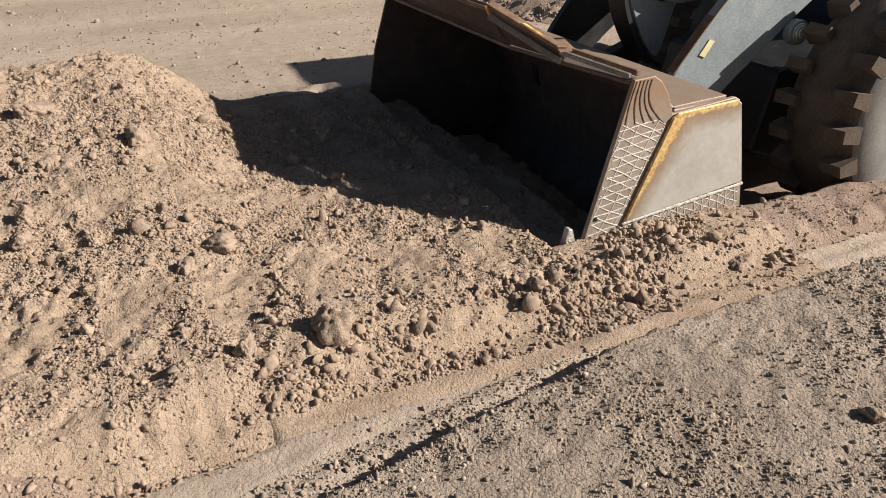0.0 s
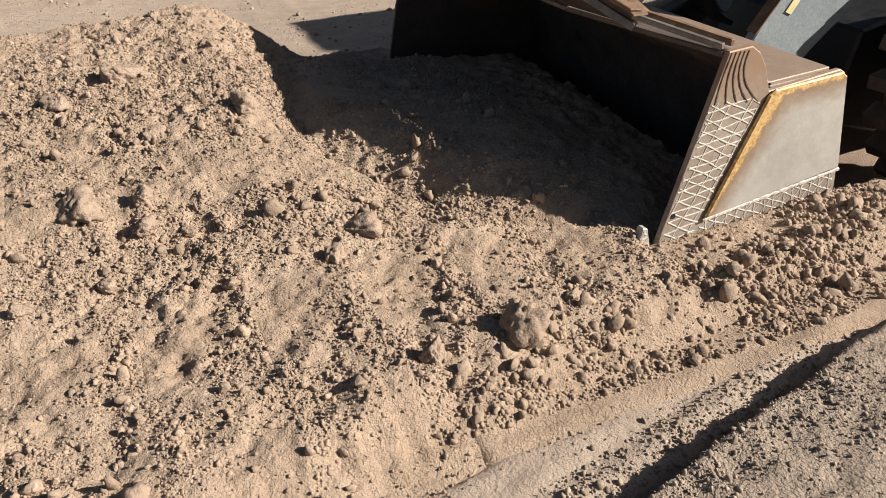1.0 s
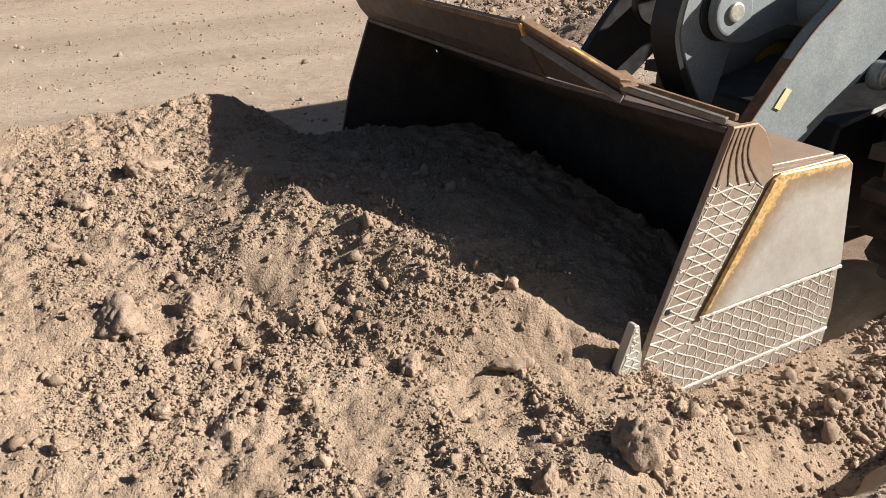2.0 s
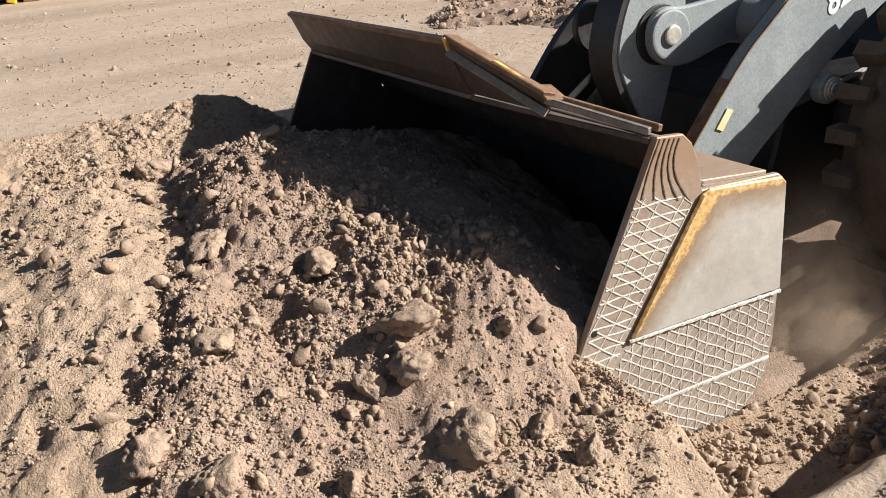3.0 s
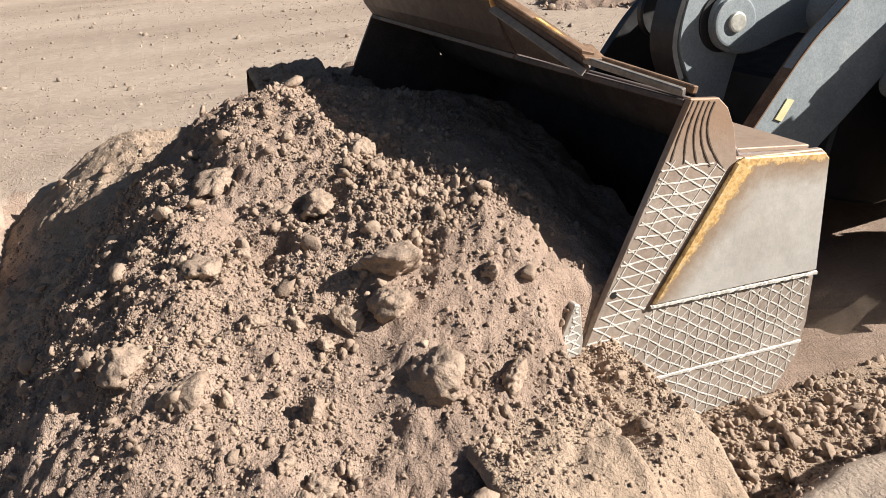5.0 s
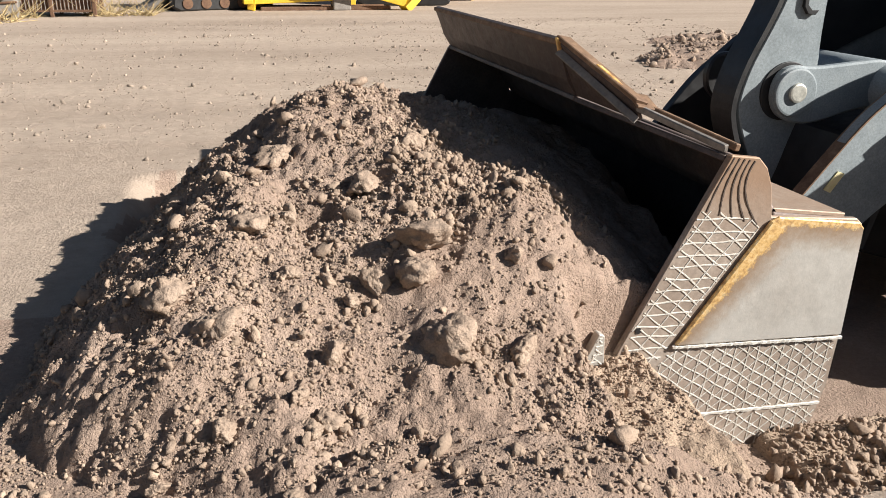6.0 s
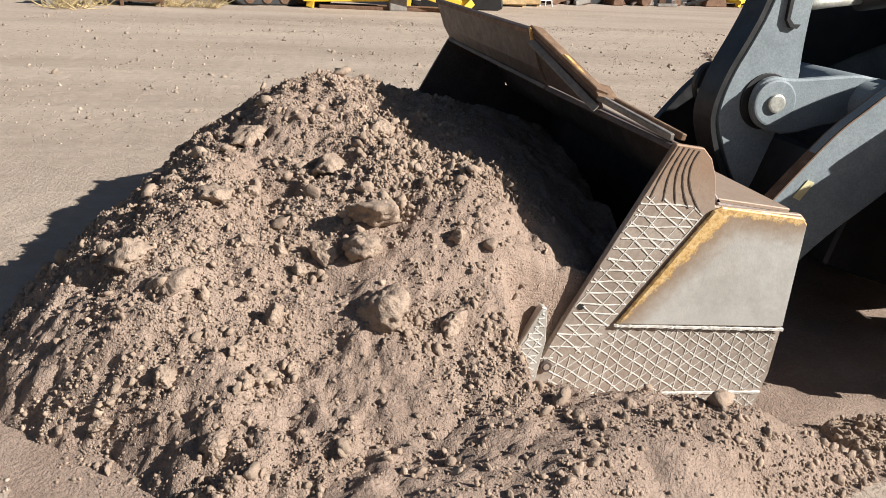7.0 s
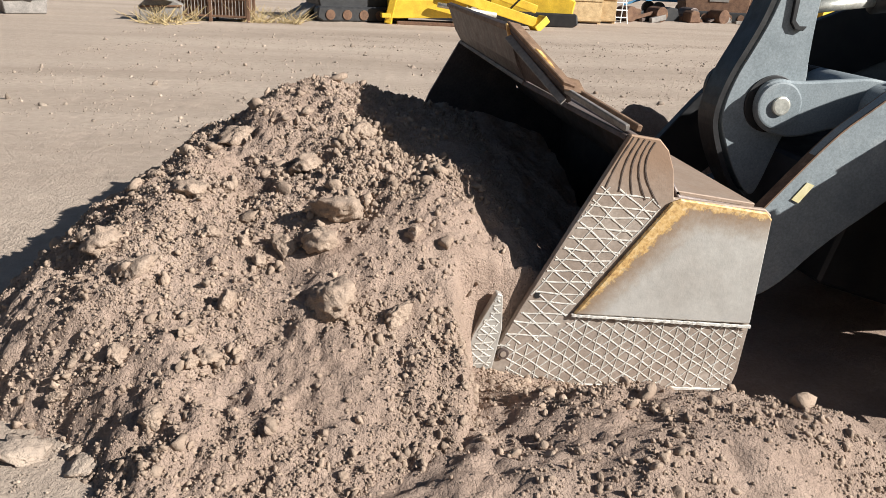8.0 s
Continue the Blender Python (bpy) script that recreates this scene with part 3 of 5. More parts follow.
def windrow(u, y):
    """The first dirt that the lip rolls up, a low slanting ridge across the bucket's mouth."""
    top = np.interp(y, [-0.3, 0.1, 0.28, 0.44, 0.69, 0.97, 1.27, 1.77, 2.67, 3.2, 3.6], [-0.15, 0.25, 0.35, 0.44, 0.51, 0.55, 0.59, 0.63, 0.60, 0.35, -0.1])
    crest = np.interp(y, [0.0, 0.1, 0.28, 0.44, 0.69, 0.97, 1.27, 1.77, 2.67], [0.10, 0.05, -0.17, -0.36, -0.52, -0.68, -0.86, -1.01, -1.02]) + 0.1 * fbm(u, y, 1.5, 2)
    z = top - 0.40 * np.clip(crest - u, 0, 3) - 0.14 * np.clip(u - crest, 0, 3) + lumps(u + 31, y + 14, 1.0)
    aside = smooth(-0.10, 0.06, u) * (1 - smooth(-0.03, 0.07, y))
    return z - aside * 0.9 - 0.9 * smooth(-0.05, 0.15, u) * smooth(3.08, 3.13, y)


wr = finish("dirt_windrow", sheet("dirt_windrow", windrow, np.arange(-2.4, 0.80, 0.016), np.arange(-0.4, 3.7, 0.016), lambda x, y, z: z > -0.2), DIRT, smooth=True)
tagged(wr, "low rolled ridge of brown dirt at the bucket's lip", "dirt heap")
rng = np.random.RandomState(25)
xy, s = scatter(rng, 10500, -2.2, 0.2, -0.3, 2.7, 0.0042, 0.020, 3.2)
ok = (windrow(*xy) > 0.0) & ((xy[0] < -0.05) | (xy[1] > 0.1))
clods("clods", (xy[0][ok], xy[1][ok]), s[ok], windrow, CLOD, wr, rng, label="crumbs and clods on the ridge")
xy, s = scatter(rng, 150, -2.0, 0.0, -0.1, 2.6, 0.013, 0.042, 2.4)
ok = (windrow(*xy) > 0.0) & ((xy[0] < -0.1) | (xy[1] > 0.15))
clods("stones", (xy[0][ok], xy[1][ok]), s[ok], windrow, CLOD, wr, rng, 0.12, big=0.010)
xy, s = scatter(rng, 7000, -1.7, 0.1, 0.0, 1.6, 0.0040, 0.016, 3.2)
clods("clods", xy, s, windrow, CLOD, wr, rng)
ROLL = [(0.0, -0.60), (0.5, -0.45), (1.0, -0.20), (1.5, 0.0), (2.4, 0.0), (3.0, -0.06), (3.6, -0.30), (4.5, -0.80), (8.0, -1.0)]
MOVES.append((wr, [(i * 0.25, pose(along(i * 0.25), 0, float(np.interp(i * 0.25, [r[0] for r in ROLL], [r[1] for r in ROLL])))) for i in range(33)]))


def swell(x, y):
    """A broad welling of dirt that the push raises ahead of the heap."""
    r = np.sqrt((x / np.where(x < 0, 1.45, 1.9)) ** 2 + ((y - 1.9) / np.where(y < 1.9, 2.6, 1.75)) ** 2) + 0.07 * fbm(x + 9, y, 0.9, 3)
    return 0.80 * (1 - np.clip(r, 0, 3) ** 1.5) + lumps(x + 23, y + 9, 1.3) - 0.02 - 0.9 * smooth(0.92, 1.18, x + 0.1 * fbm(x, y, 4.0, 2)) * (1 - smooth(-0.03, 0.12, y))


sw = finish("dirt_swell", sheet("dirt_swell", swell, np.arange(-2.2, 2.0, 0.018), np.arange(-1.1, 4.0, 0.018), lambda x, y, z: z > -0.3), DIRT, smooth=True)
tagged(sw, "broad welling of loose brown dirt ahead of the heap", "dirt heap")
rng = np.random.RandomState(15)
xy, s = scatter(rng, 17000, -1.9, 1.5, -0.8, 2.8, 0.0038, 0.020, 3.4)
ok = swell(*xy) > 0.02
clods("clods", (xy[0][ok], xy[1][ok]), s[ok], swell, CLOD, sw, rng, label="crumbs and clods on the welling dirt")
xy, s = scatter(rng, 320, -1.8, 1.4, -0.6, 3.0, 0.013, 0.042, 2.4)
ok = swell(*xy) > 0.02
clods("stones", (xy[0][ok], xy[1][ok]), s[ok], swell, CLOD, sw, rng, 0.12, big=0.010)
WELL = [(0.0, -0.85), (0.9, -0.80), (1.6, -0.50), (2.2, -0.25), (3.0, -0.10), (4.0, -0.06), (4.7, -0.08), (5.2, -0.48), (5.7, -1.10), (8.0, -1.25)]
MOVES.append((sw, [(i * 0.25, pose(-3.05 + min(0.0, along(i * 0.25) + 2.05), 0, float(np.interp(i * 0.25, [r[0] for r in WELL], [r[1] for r in WELL])))) for i in range(33)]))

# ---------- wheel loader ----------
loader = thing("wheel_loader", "dusty grey wheel loader pushing dirt with its worn bucket", "wheel loader")
# it leans sideways over the uneven cut
LEAN = [(0.0, 0.0), (1.7, 0.0)] + [(2.8, -2.42), (3.0, -2.45), (3.5, -2.53), (4.0, -2.55), (4.5, -2.55), (4.7, -2.45)] + [(5.8, 0.0), (8.0, 0.0)]
tilted = lambda t: pose(0, 0.4, -0.5, float(np.interp(t, [a[0] for a in LEAN], [a[1] for a in LEAN]))) @ pose(0, -0.4, 0.5)
MOVES.append((loader, [(t, tilted(t) @ pose(s, 0, 0)) for t, s, h, c in RUN]))
WIDE = 3.15

# bucket: the rolled shell, its side plates and lips
shell_profile = [(-0.10, -0.52), (0.45, -0.47), (0.85, -0.43), (1.05, -0.36), (1.17, -0.20), (1.20, 0.0), (1.18, 0.22), (1.13, 0.45), (1.07, 0.66), (1.02, 0.715), (0.70, 0.70), (0.62, 0.77), (0.55, 0.86), (0.47, 0.895), (0.40, 0.90)]
bucket = part("bucket", strip(shell_profile, 0.03, WIDE - 0.03, 0.03, 6), STEEL_DARK, loader, "dark worn steel bucket with welded wear lines", True)
MOVES.append((bucket, [(t, pose(0, 0, h, 0, c, 0)) for t, s, h, c in RUN]))
side = [(-0.02, -0.52), (0.06, -0.30), (0.155, 0.10), (0.395, 0.932), (0.524, 0.940), (0.575, 0.905), (0.622, 0.835), (0.668, 0.715), (1.09, 0.755), (1.125, 0.735), (1.135, 0.69), (1.225, 0.226), (1.258, -0.02), (1.248, -0.2), (1.165, -0.365), (1.06, -0.42), (0.5, -0.49)]
near_side = part("side_plate", plate(side, 0.0, 0.032, 0.005), STEEL_BROWN, bucket, "scoured brown steel side plate")
far_plate = [(-0.12, -0.52), (-0.06, 0.20), (0.0, 0.52), (0.135, 0.955), (0.30, 0.94)] + side[3:]
# Far plate in the shell's steel, darker than the near plate.
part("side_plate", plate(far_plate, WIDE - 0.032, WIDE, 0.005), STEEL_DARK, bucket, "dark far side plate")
# wear plate standing proud of the side, its edges still painted
wear = [(0.392, 0.128), (0.658, 0.700), (0.69, 0.722), (1.09, 0.745), (1.122, 0.722), (1.212, 0.236)]
part("wear_plate", plate(wear, -0.022, -0.002, 0.006), WEAR_STEEL, bucket, "smooth grey wear plate with chipped yellow and rusty edges")
cutter = [(-0.03, -0.25), (-0.02, -0.05), (0.035, 0.155), (0.062, 0.15), (0.10, 0.0), (0.11, -0.28)]
part("side_cutter", plate(cutter, -0.014, 0.03, 0.004), STEEL_BARE, bucket, "bright bolt-on side cutter")
# Far cutter in darker steel than the near one.
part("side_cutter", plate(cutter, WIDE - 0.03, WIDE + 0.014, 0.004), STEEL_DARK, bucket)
part("cutting_edge", plate([(-0.17, -0.545), (0.10, -0.50), (0.10, -0.535), (-0.17, -0.555)], 0.0, WIDE, 0.003), STEEL_BARE, bucket, "scoured cutting edge")
# No hole is cut; a black disc holds its darkness as colour.
hole = disc((0.213, 0.176), 0.014, -0.003, 0.002, 0.0, 16)
part("bolt_hole", hole, BLACK_AND_SHADE, bucket)
part("edge_bolt", disc((0.137, -0.118), 0.027, -0.016, -0.001, 0.004, 20), STEEL_DARK, bucket, "dark worn bolt head")
part("bolt_socket", disc((0.137, -0.118), 0.014, -0.019, -0.0155, 0.001, 16), STEEL_BROWN, bucket)

# top lip and the spill guard, bent forward over the opening
def slab(quad, thick):
    """A thick plate over four corners, grown away from its normal."""
    bm = bmesh.new()
    q = [Vector(p) for p in quad]
    n = (q[1] - q[0]).cross(q[3] - q[0]).normalized() * thick
    a = [bm.verts.new(p) for p in q]
    b = [bm.verts.new(p - n) for p in q]
    bm.faces.new(a)
    bm.faces.new(b[::-1])
    for i in range(4):
        bm.faces.new((a[i], b[i], b[(i + 1) % 4], a[(i + 1) % 4]))
    bmesh.ops.recalc_face_normals(bm, faces=bm.faces)
    return bevel(bm, min(0.004, thick * 0.25), 1)


part("top_plate", slab([(0.68, 0.03, 0.745), (1.05, 0.03, 0.765), (1.05, WIDE - 0.03, 0.765), (0.68, WIDE - 0.03, 0.745)], 0.02), STEEL_BROWN, bucket, "dusty grey top plate behind the lip")
part("top_cover", slab([(0.14, WIDE, 0.965), (0.14, 0.93, 0.965), (0.46, 0.93, 0.915), (0.46, WIDE, 0.915)], 0.025), STEEL_DARK, bucket)
part("top_cover", slab([(0.145, 0.935, 0.962), (0.385, 0.03, 0.925), (0.47, 0.03, 0.915), (0.46, 0.935, 0.915)], 0.025), STEEL_DARK, bucket)
# The guard faces away from the sun; its dark colour carries that shade.
guard = part("spill_guard", strip([(0.155, 0.955), (0.085, 1.03), (0.035, 1.115), (-0.02, 1.20)], 0.93, WIDE, 0.028, 4), STEEL_DARK, bucket, "bent rusty spill guard darkened for shade")
part("guard_flange", plate([(-0.025, 1.205), (0.055, 1.20), (0.06, 1.180), (-0.02, 1.178)], 0.93, WIDE, 0.004), RUST_EDGE, bucket, "worn rusty rim of the guard")
# Same darkened steel, so the guard's end is shaded by colour too.
part("guard_end", slab([(-0.02, 0.93, 1.20), (0.15, 0.93, 0.965), (0.255, 0.49, 0.945), (0.205, 0.49, 1.02)], 0.025), STEEL_DARK, bucket, "tapered end of the guard, shade in its colour")
part("guard_rim", slab([(-0.025, 0.93, 1.205), (0.045, 0.93, 1.205), (0.262, 0.47, 1.012), (0.198, 0.47, 1.020)], 0.022), RUST_EDGE, bucket, "worn brown rim of the guard")
part("lower_rim", slab([(-0.01, 0.92, 1.135), (0.012, 0.92, 1.165), (0.240, 0.47, 0.962), (0.222, 0.47, 0.932)], 0.012), SCRAP_GREY, bucket, "bent grey lower rim")
part("rim_end", slab([(0.198, 0.56, 1.046), (0.30, 0.56, 1.046), (0.315, 0.45, 1.0), (0.205, 0.45, 1.002)], 0.012), RUST_EDGE, bucket)
part("top_rail", slab([(0.225, 0.49, 0.985), (0.245, 0.49, 0.99), (0.395, 0.03, 0.94), (0.375, 0.03, 0.932)], 0.03), SCRAP_GREY, bucket, "worn steel front rim")
part("top_rail", slab([(0.275, 0.50, 0.992), (0.31, 0.50, 0.992), (0.445, 0.03, 0.945), (0.42, 0.03, 0.945)], 0.03), RUST_EDGE, bucket, "rusty rear rim with traces of yellow")
part("guard_end_cap", plate([(-0.030, 1.212), (0.045, 1.208), (0.055, 1.185), (0.0, 1.15)], 0.905, 0.93, 0.004), YELLOW_WORN, bucket, "yellow painted end of the guard")
part("painted_patch", slab([(0.09, 0.70, 1.130), (0.12, 0.70, 1.125), (0.20, 0.56, 1.06), (0.165, 0.56, 1.068)], 0.012), YELLOW_WORN, bucket, "patch of yellow paint")


def inside(poly, p):
    c = False
    for (x1, z1), (x2, z2) in zip(poly, poly[1:] + poly[:1]):
        if (z1 > p[1]) != (z2 > p[1]) and p[0] < (x2 - x1) * (p[1] - z1) / (z2 - z1) + x1:
            c = not c
    return c


def beads(poly, angles, gap, r, y, seed):
    """Hand-laid weld lines in crossing families, clipped to a field."""
    rr = random.Random(seed)
    bm = bmesh.new()
    cx = sum(p[0] for p in poly) / len(poly)
    cz = sum(p[1] for p in poly) / len(poly)
    for ang, step in zip(angles, gap):
        d = (math.cos(radians(ang)), math.sin(radians(ang)))
        for k in range(-40, 41):
            o = k * step + rr.uniform(-0.1, 0.1) * step
            tilt = rr.uniform(-0.03, 0.03)
            run = []
            for i in range(-100, 101):
                u = i * 0.014
                x = cx - d[1] * (o + u * tilt) + d[0] * u
                z = cz + d[0] * (o + u * tilt) + d[1] * u
                w = 0.0022 * math.sin(u * 31 + k)
                p = (x - d[1] * w, z + d[0] * w)
                if inside(poly, p):
                    run.append(p)
                elif run:
                    tube(bm, run, r, y, rr)
                    run = []
            if run:
                tube(bm, run, r, y, rr)
    return bm


def tube(bm, run, r, y, rr):
    if len(run) < 2:
        return
    prev = None
    for i, (x, z) in enumerate(run):
        a, b = run[max(i - 1, 0)], run[min(i + 1, len(run) - 1)]
        dx, dz = b[0] - a[0], b[1] - a[1]
        n = math.hypot(dx, dz) or 1
        nx, nz = -dz / n, dx / n
        w = r * rr.uniform(0.75, 1.2)
        ring = [bm.verts.new((x + nx * s * w, y - h * w, z + nz * s * w)) for s, h in ((-1, -0.1), (-0.6, 0.75), (0.6, 0.75), (1, -0.1))]
        if prev:
            for j in range(3):
                bm.faces.new((prev[j], prev[j + 1], ring[j + 1], ring[j]))
        prev = ring


front_field = [(0.10, -0.10), (0.168, 0.12), (0.338, 0.71), (0.635, 0.69), (0.385, 0.14), (0.33, -0.02)]
part("weld_mesh", beads(front_field, (8, -28, 62), (0.050, 0.056, 0.085), 0.0036, 0.0, 3), WELD, bucket, "crossed bright weld lines")
low_field = [(0.33, -0.02), (0.40, 0.118), (1.215, 0.215), (1.245, -0.10), (0.30, -0.24), (0.17, -0.20), (0.12, -0.08)]
part("weld_mesh", beads(low_field, (-24, 50, 93), (0.046, 0.047, 0.060), 0.0033, 0.0, 4), WELD, bucket, "dense crossed weld lines")
under_field = [(0.30, -0.255), (1.245, -0.125), (1.235, -0.2), (1.16, -0.35), (1.05, -0.40), (0.45, -0.46), (0.10, -0.48)]
part("weld_mesh", beads(under_field, (-24, 50, 93), (0.046, 0.047, 0.060), 0.0033, 0.0, 6), WELD, bucket)
cut_field = [(-0.012, -0.22), (-0.005, -0.05), (0.04, 0.14), (0.058, 0.138), (0.09, 0.0), (0.098, -0.25)]
part("weld_mesh", beads(cut_field, (15, -30, 65), (0.034, 0.036, 0.04), 0.0035, -0.014, 5), WELD, bucket)
bm = bmesh.new()
rr = random.Random(8)
for p, q, out in (((0.385, 0.118), (1.222, 0.220), -0.012), ((0.28, -0.245), (1.25, -0.112), 0.0)):
    n = 70
    tube(bm, [(p[0] + (q[0] - p[0]) * i / n, p[1] + (q[1] - p[1]) * i / n + 0.001 * math.sin(i * 1.3)) for i in range(n + 1)], 0.0085, out, rr)
part("weld_seam", bm, WELD, bucket, "thick bright weld seam")
bm = bmesh.new()
for k in range(5):
    top = (0.41 + 0.024 * k, 0.925)
    end = (0.36 + 0.062 * k, 0.70 - 0.006 * k)
    n = 16
    run = []
    for i in range(n + 1):
        t = i / n
        bow = 0.020 * math.sin(t * 3.1) * (1 + 0.3 * k)
        run.append((top[0] + (end[0] - top[0]) * t ** 1.6 - bow * 0.8, top[1] + (end[1] - top[1]) * t))
    tube(bm, run, 0.0042, 0.0, rr)
part("weld_mesh", bm, WELD_DARK, bucket, "dark fanned weld lines")

def rounded(pts, times=2, closed=True):
    """Corners of an outline cut until they run smoothly."""
    for _ in range(times):
        out = []
        n = len(pts)
        for i in range(n if closed else n - 1):
            (x1, z1), (x2, z2) = pts[i], pts[(i + 1) % n]
            out += [(0.75 * x1 + 0.25 * x2, 0.75 * z1 + 0.25 * z2), (0.25 * x1 + 0.75 * x2, 0.25 * z1 + 0.75 * z2)]
        pts = out if closed else [pts[0]] + out + [pts[-1]]
    return pts


# boom with both arms, cross tube and the bell crank's bearing
boom_outline = [(1.30, 0.28), (1.43, 0.52), (1.60, 0.74), (1.80, 0.98), (1.95, 1.10), (2.14, 1.26), (2.45, 1.44), (2.9, 1.62), (3.6, 1.78), (4.35, 1.95), (4.45, 1.80), (4.35, 1.62), (3.5, 1.36), (2.9, 1.13), (2.435, 0.84), (2.16, 0.60), (1.85, 0.36), (1.62, 0.10), (1.42, 0.02), (1.30, 0.10)]
boom = part("boom", plate(rounded(boom_outline), 0.75, 0.82, 0.006), GREY_PAINT, loader, "dusty grey lifting boom arm")
# Far arm: black where the near one is grey, shade put into the colour.
part("arm", plate(rounded(boom_outline), 2.33, 2.40, 0.006), BLACK_AND_SHADE, boom, "far arm with its shade painted in")
part("boom_edge", strip(rounded([(1.425, 0.525), (1.60, 0.742), (1.80, 0.978), (1.95, 1.098), (2.14, 1.255), (2.45, 1.435)], 2, False), 0.745, 0.826, 0.008), RUST_EDGE, boom, "worn brown flange of the arm")
cross = rod((2.35, 0.87, 1.05), (2.35, 2.28, 1.05), 0.15, 28)
part("cross_tube", cross, GREY_PAINT, boom, "", True)
lug = [(1.565, 1.05), (1.60, 1.16), (1.695, 1.20), (1.80, 1.18), (2.05, 1.20), (2.30, 1.22), (2.42, 1.16), (2.40, 0.97), (2.10, 0.93), (1.86, 0.86), (1.70, 0.875), (1.60, 0.94)]
part("bearing_lug", plate(rounded(lug), 1.20, 1.26, 0.012), GREY_PAINT, boom, "grey bearing plate of the bell crank")
# Far lug: grey like its twin, but coloured black to sit in shade.
part("bearing_lug", plate(rounded(lug), 1.86, 1.92, 0.012), BLACK_AND_SHADE, boom)
part("bearing_boss", disc((1.70, 1.05), 0.135, 1.175, 1.20, 0.012), GREY_PAINT, boom)
part("pivot_pin", disc((1.70, 1.05), 0.055, 1.155, 1.18, 0.012), CHROME, boom, "pale steel pivot pin")
part("sticker", plate([(1.61, 0.62), (1.655, 0.60), (1.725, 0.70), (1.68, 0.715)], 0.742, 0.749, 0.0005), STICKER, boom, "faded cream sticker")
part("cylinder_boss", disc((2.385, 0.70), 0.085, 0.68, 0.76, 0.02), GREY_PAINT, boom)
for k in range(3):
    part("pin_ring", disc((2.385, 0.70), 0.064 - 0.014 * k, 0.670 - 0.010 * k, 0.685 - 0.010 * k, 0.004), CHROME, boom, "white worn pin ring")
txt = bpy.data.curves.new("model_number", "FONT")
txt.body, txt.size, txt.extrude, txt.shear, txt.offset = "82", 0.19, 0.0015, 0.2, 0.004
tob = bpy.data.objects.new("text_tmp", txt)
scene.collection.objects.link(tob)
bpy.context.view_layer.update()
tme = bpy.data.meshes.new_from_object(tob.evaluated_get(bpy.context.evaluated_depsgraph_get()))
bpy.data.objects.remove(tob)
num = finish("model_number", tme, WHITE, boom, "white painted model number")
num.matrix_local = pose(2.39, 0.747, 1.075, 90, 0, 0) @ pose(0, 0, 0, 0, 0, 22)

SPOT = [(0.0, 1.49, 0.84), (1.0, 1.510, 0.86), (1.5, 1.536, 0.94), (3.0, 1.660, 0.66), (3.5, 1.665, 0.66), (4.5, 1.706, 0.64), (6.0, 1.738, 0.46), (6.5, 1.763, 0.46), (7.0, 1.787, 0.49), (8.0, 1.853, 0.56)]
MOVES.append((boom, [(t, pose(x - 1.665, 0, z - 0.66)) for t, x, z in SPOT]))

# bell crank with its dark front flange
crank_out = [(0.19, 0.75), (0.18, 0.30), (0.20, 0.10), (0.14, -0.12), (0.09, -0.25), (0.02, -0.50), (-0.02, -0.56), (-0.09, -0.50), (-0.18, -0.36), (-0.27, -0.16), (-0.29, -0.04), (-0.24, 0.15), (-0.15, 0.33), (-0.07, 0.52), (-0.02, 0.75)]
crank = part("bell_crank", plate(rounded(crank_out), -0.15, 0.0, 0.006), GREY_PAINT, loader, "grey curved bell crank lever")
flange = [(-0.05, 0.76), (-0.10, 0.52), (-0.18, 0.33), (-0.27, 0.15), (-0.325, -0.05), (-0.305, -0.18), (-0.21, -0.39), (-0.11, -0.53), (0.02, -0.60)]
part("crank_flange", strip(rounded(flange, 2, False), -0.175, 0.03, 0.03, 1), BLACK_AND_SHADE, crank, "black curved front flange")
# Raised black disc: the dark gap behind the lug, painted in.
part("recess_shade", disc((0.0, 0.0), 0.165, -0.162, -0.145, 0.004), BLACK_AND_SHADE, crank)
part("hook", plate([(0.02, 0.62), (0.05, 0.62), (0.045, 0.47), (0.075, 0.44), (0.12, 0.44), (0.10, 0.415), (0.05, 0.42), (0.02, 0.46)], -0.175, -0.15, 0.003), BLACK_AND_SHADE, crank)
MOVES.append((crank, [(t, pose(x + 0.03, 1.42, z + 0.385)) for t, x, z in SPOT]))
link = part("bucket_link", plate([(1.36, 0.34), (1.36, 0.46), (1.62, 0.56), (1.74, 0.50), (1.72, 0.40), (1.40, 0.30)], 1.50, 1.62, 0.012), BLACK_AND_SHADE, loader, "black link to the bucket")
tilt = part("tilt_cylinder", rod((0.6, 1.42, 0.42), (2.6, 1.42, 0.70), 0.075, 24), BLACK_AND_SHADE, loader, "black tilt cylinder", True)
part("cylinder_rod", rod((0.10, 1.42, 0.35), (0.62, 1.42, 0.423), 0.035, 18), CHROME, tilt, "bright cylinder rod", True)
part("rod_eye", disc((0.10, 0.35), 0.075, 1.34, 1.50, 0.01), BLACK_AND_SHADE, tilt)
MOVES.append((tilt, [(t, pose(x + 0.03, 0, z + 0.385 + 0.17)) for t, x, z in SPOT]))
MOVES.append((link, [(t, pose(x - 1.665, 0, z - 0.66)) for t, x, z in SPOT]))

# body behind the boom; out of view, added to cast shadow and complete the machine
part("front_frame", bevel(plate([(2.2, -0.05), (2.35, 0.55), (3.4, 0.75), (3.9, 1.85), (4.6, 1.95), (4.75, 0.2), (4.4, -0.1), (2.7, -0.2)], 0.95, 2.2, 0.02), 0.0), BLACK_AND_SHADE, loader, "dark front frame")
part("axle", rod((2.84, 0.4, 0.40), (3.45, 2.55, 0.40), 0.22, 24), BLACK_AND_SHADE, loader, "", True)
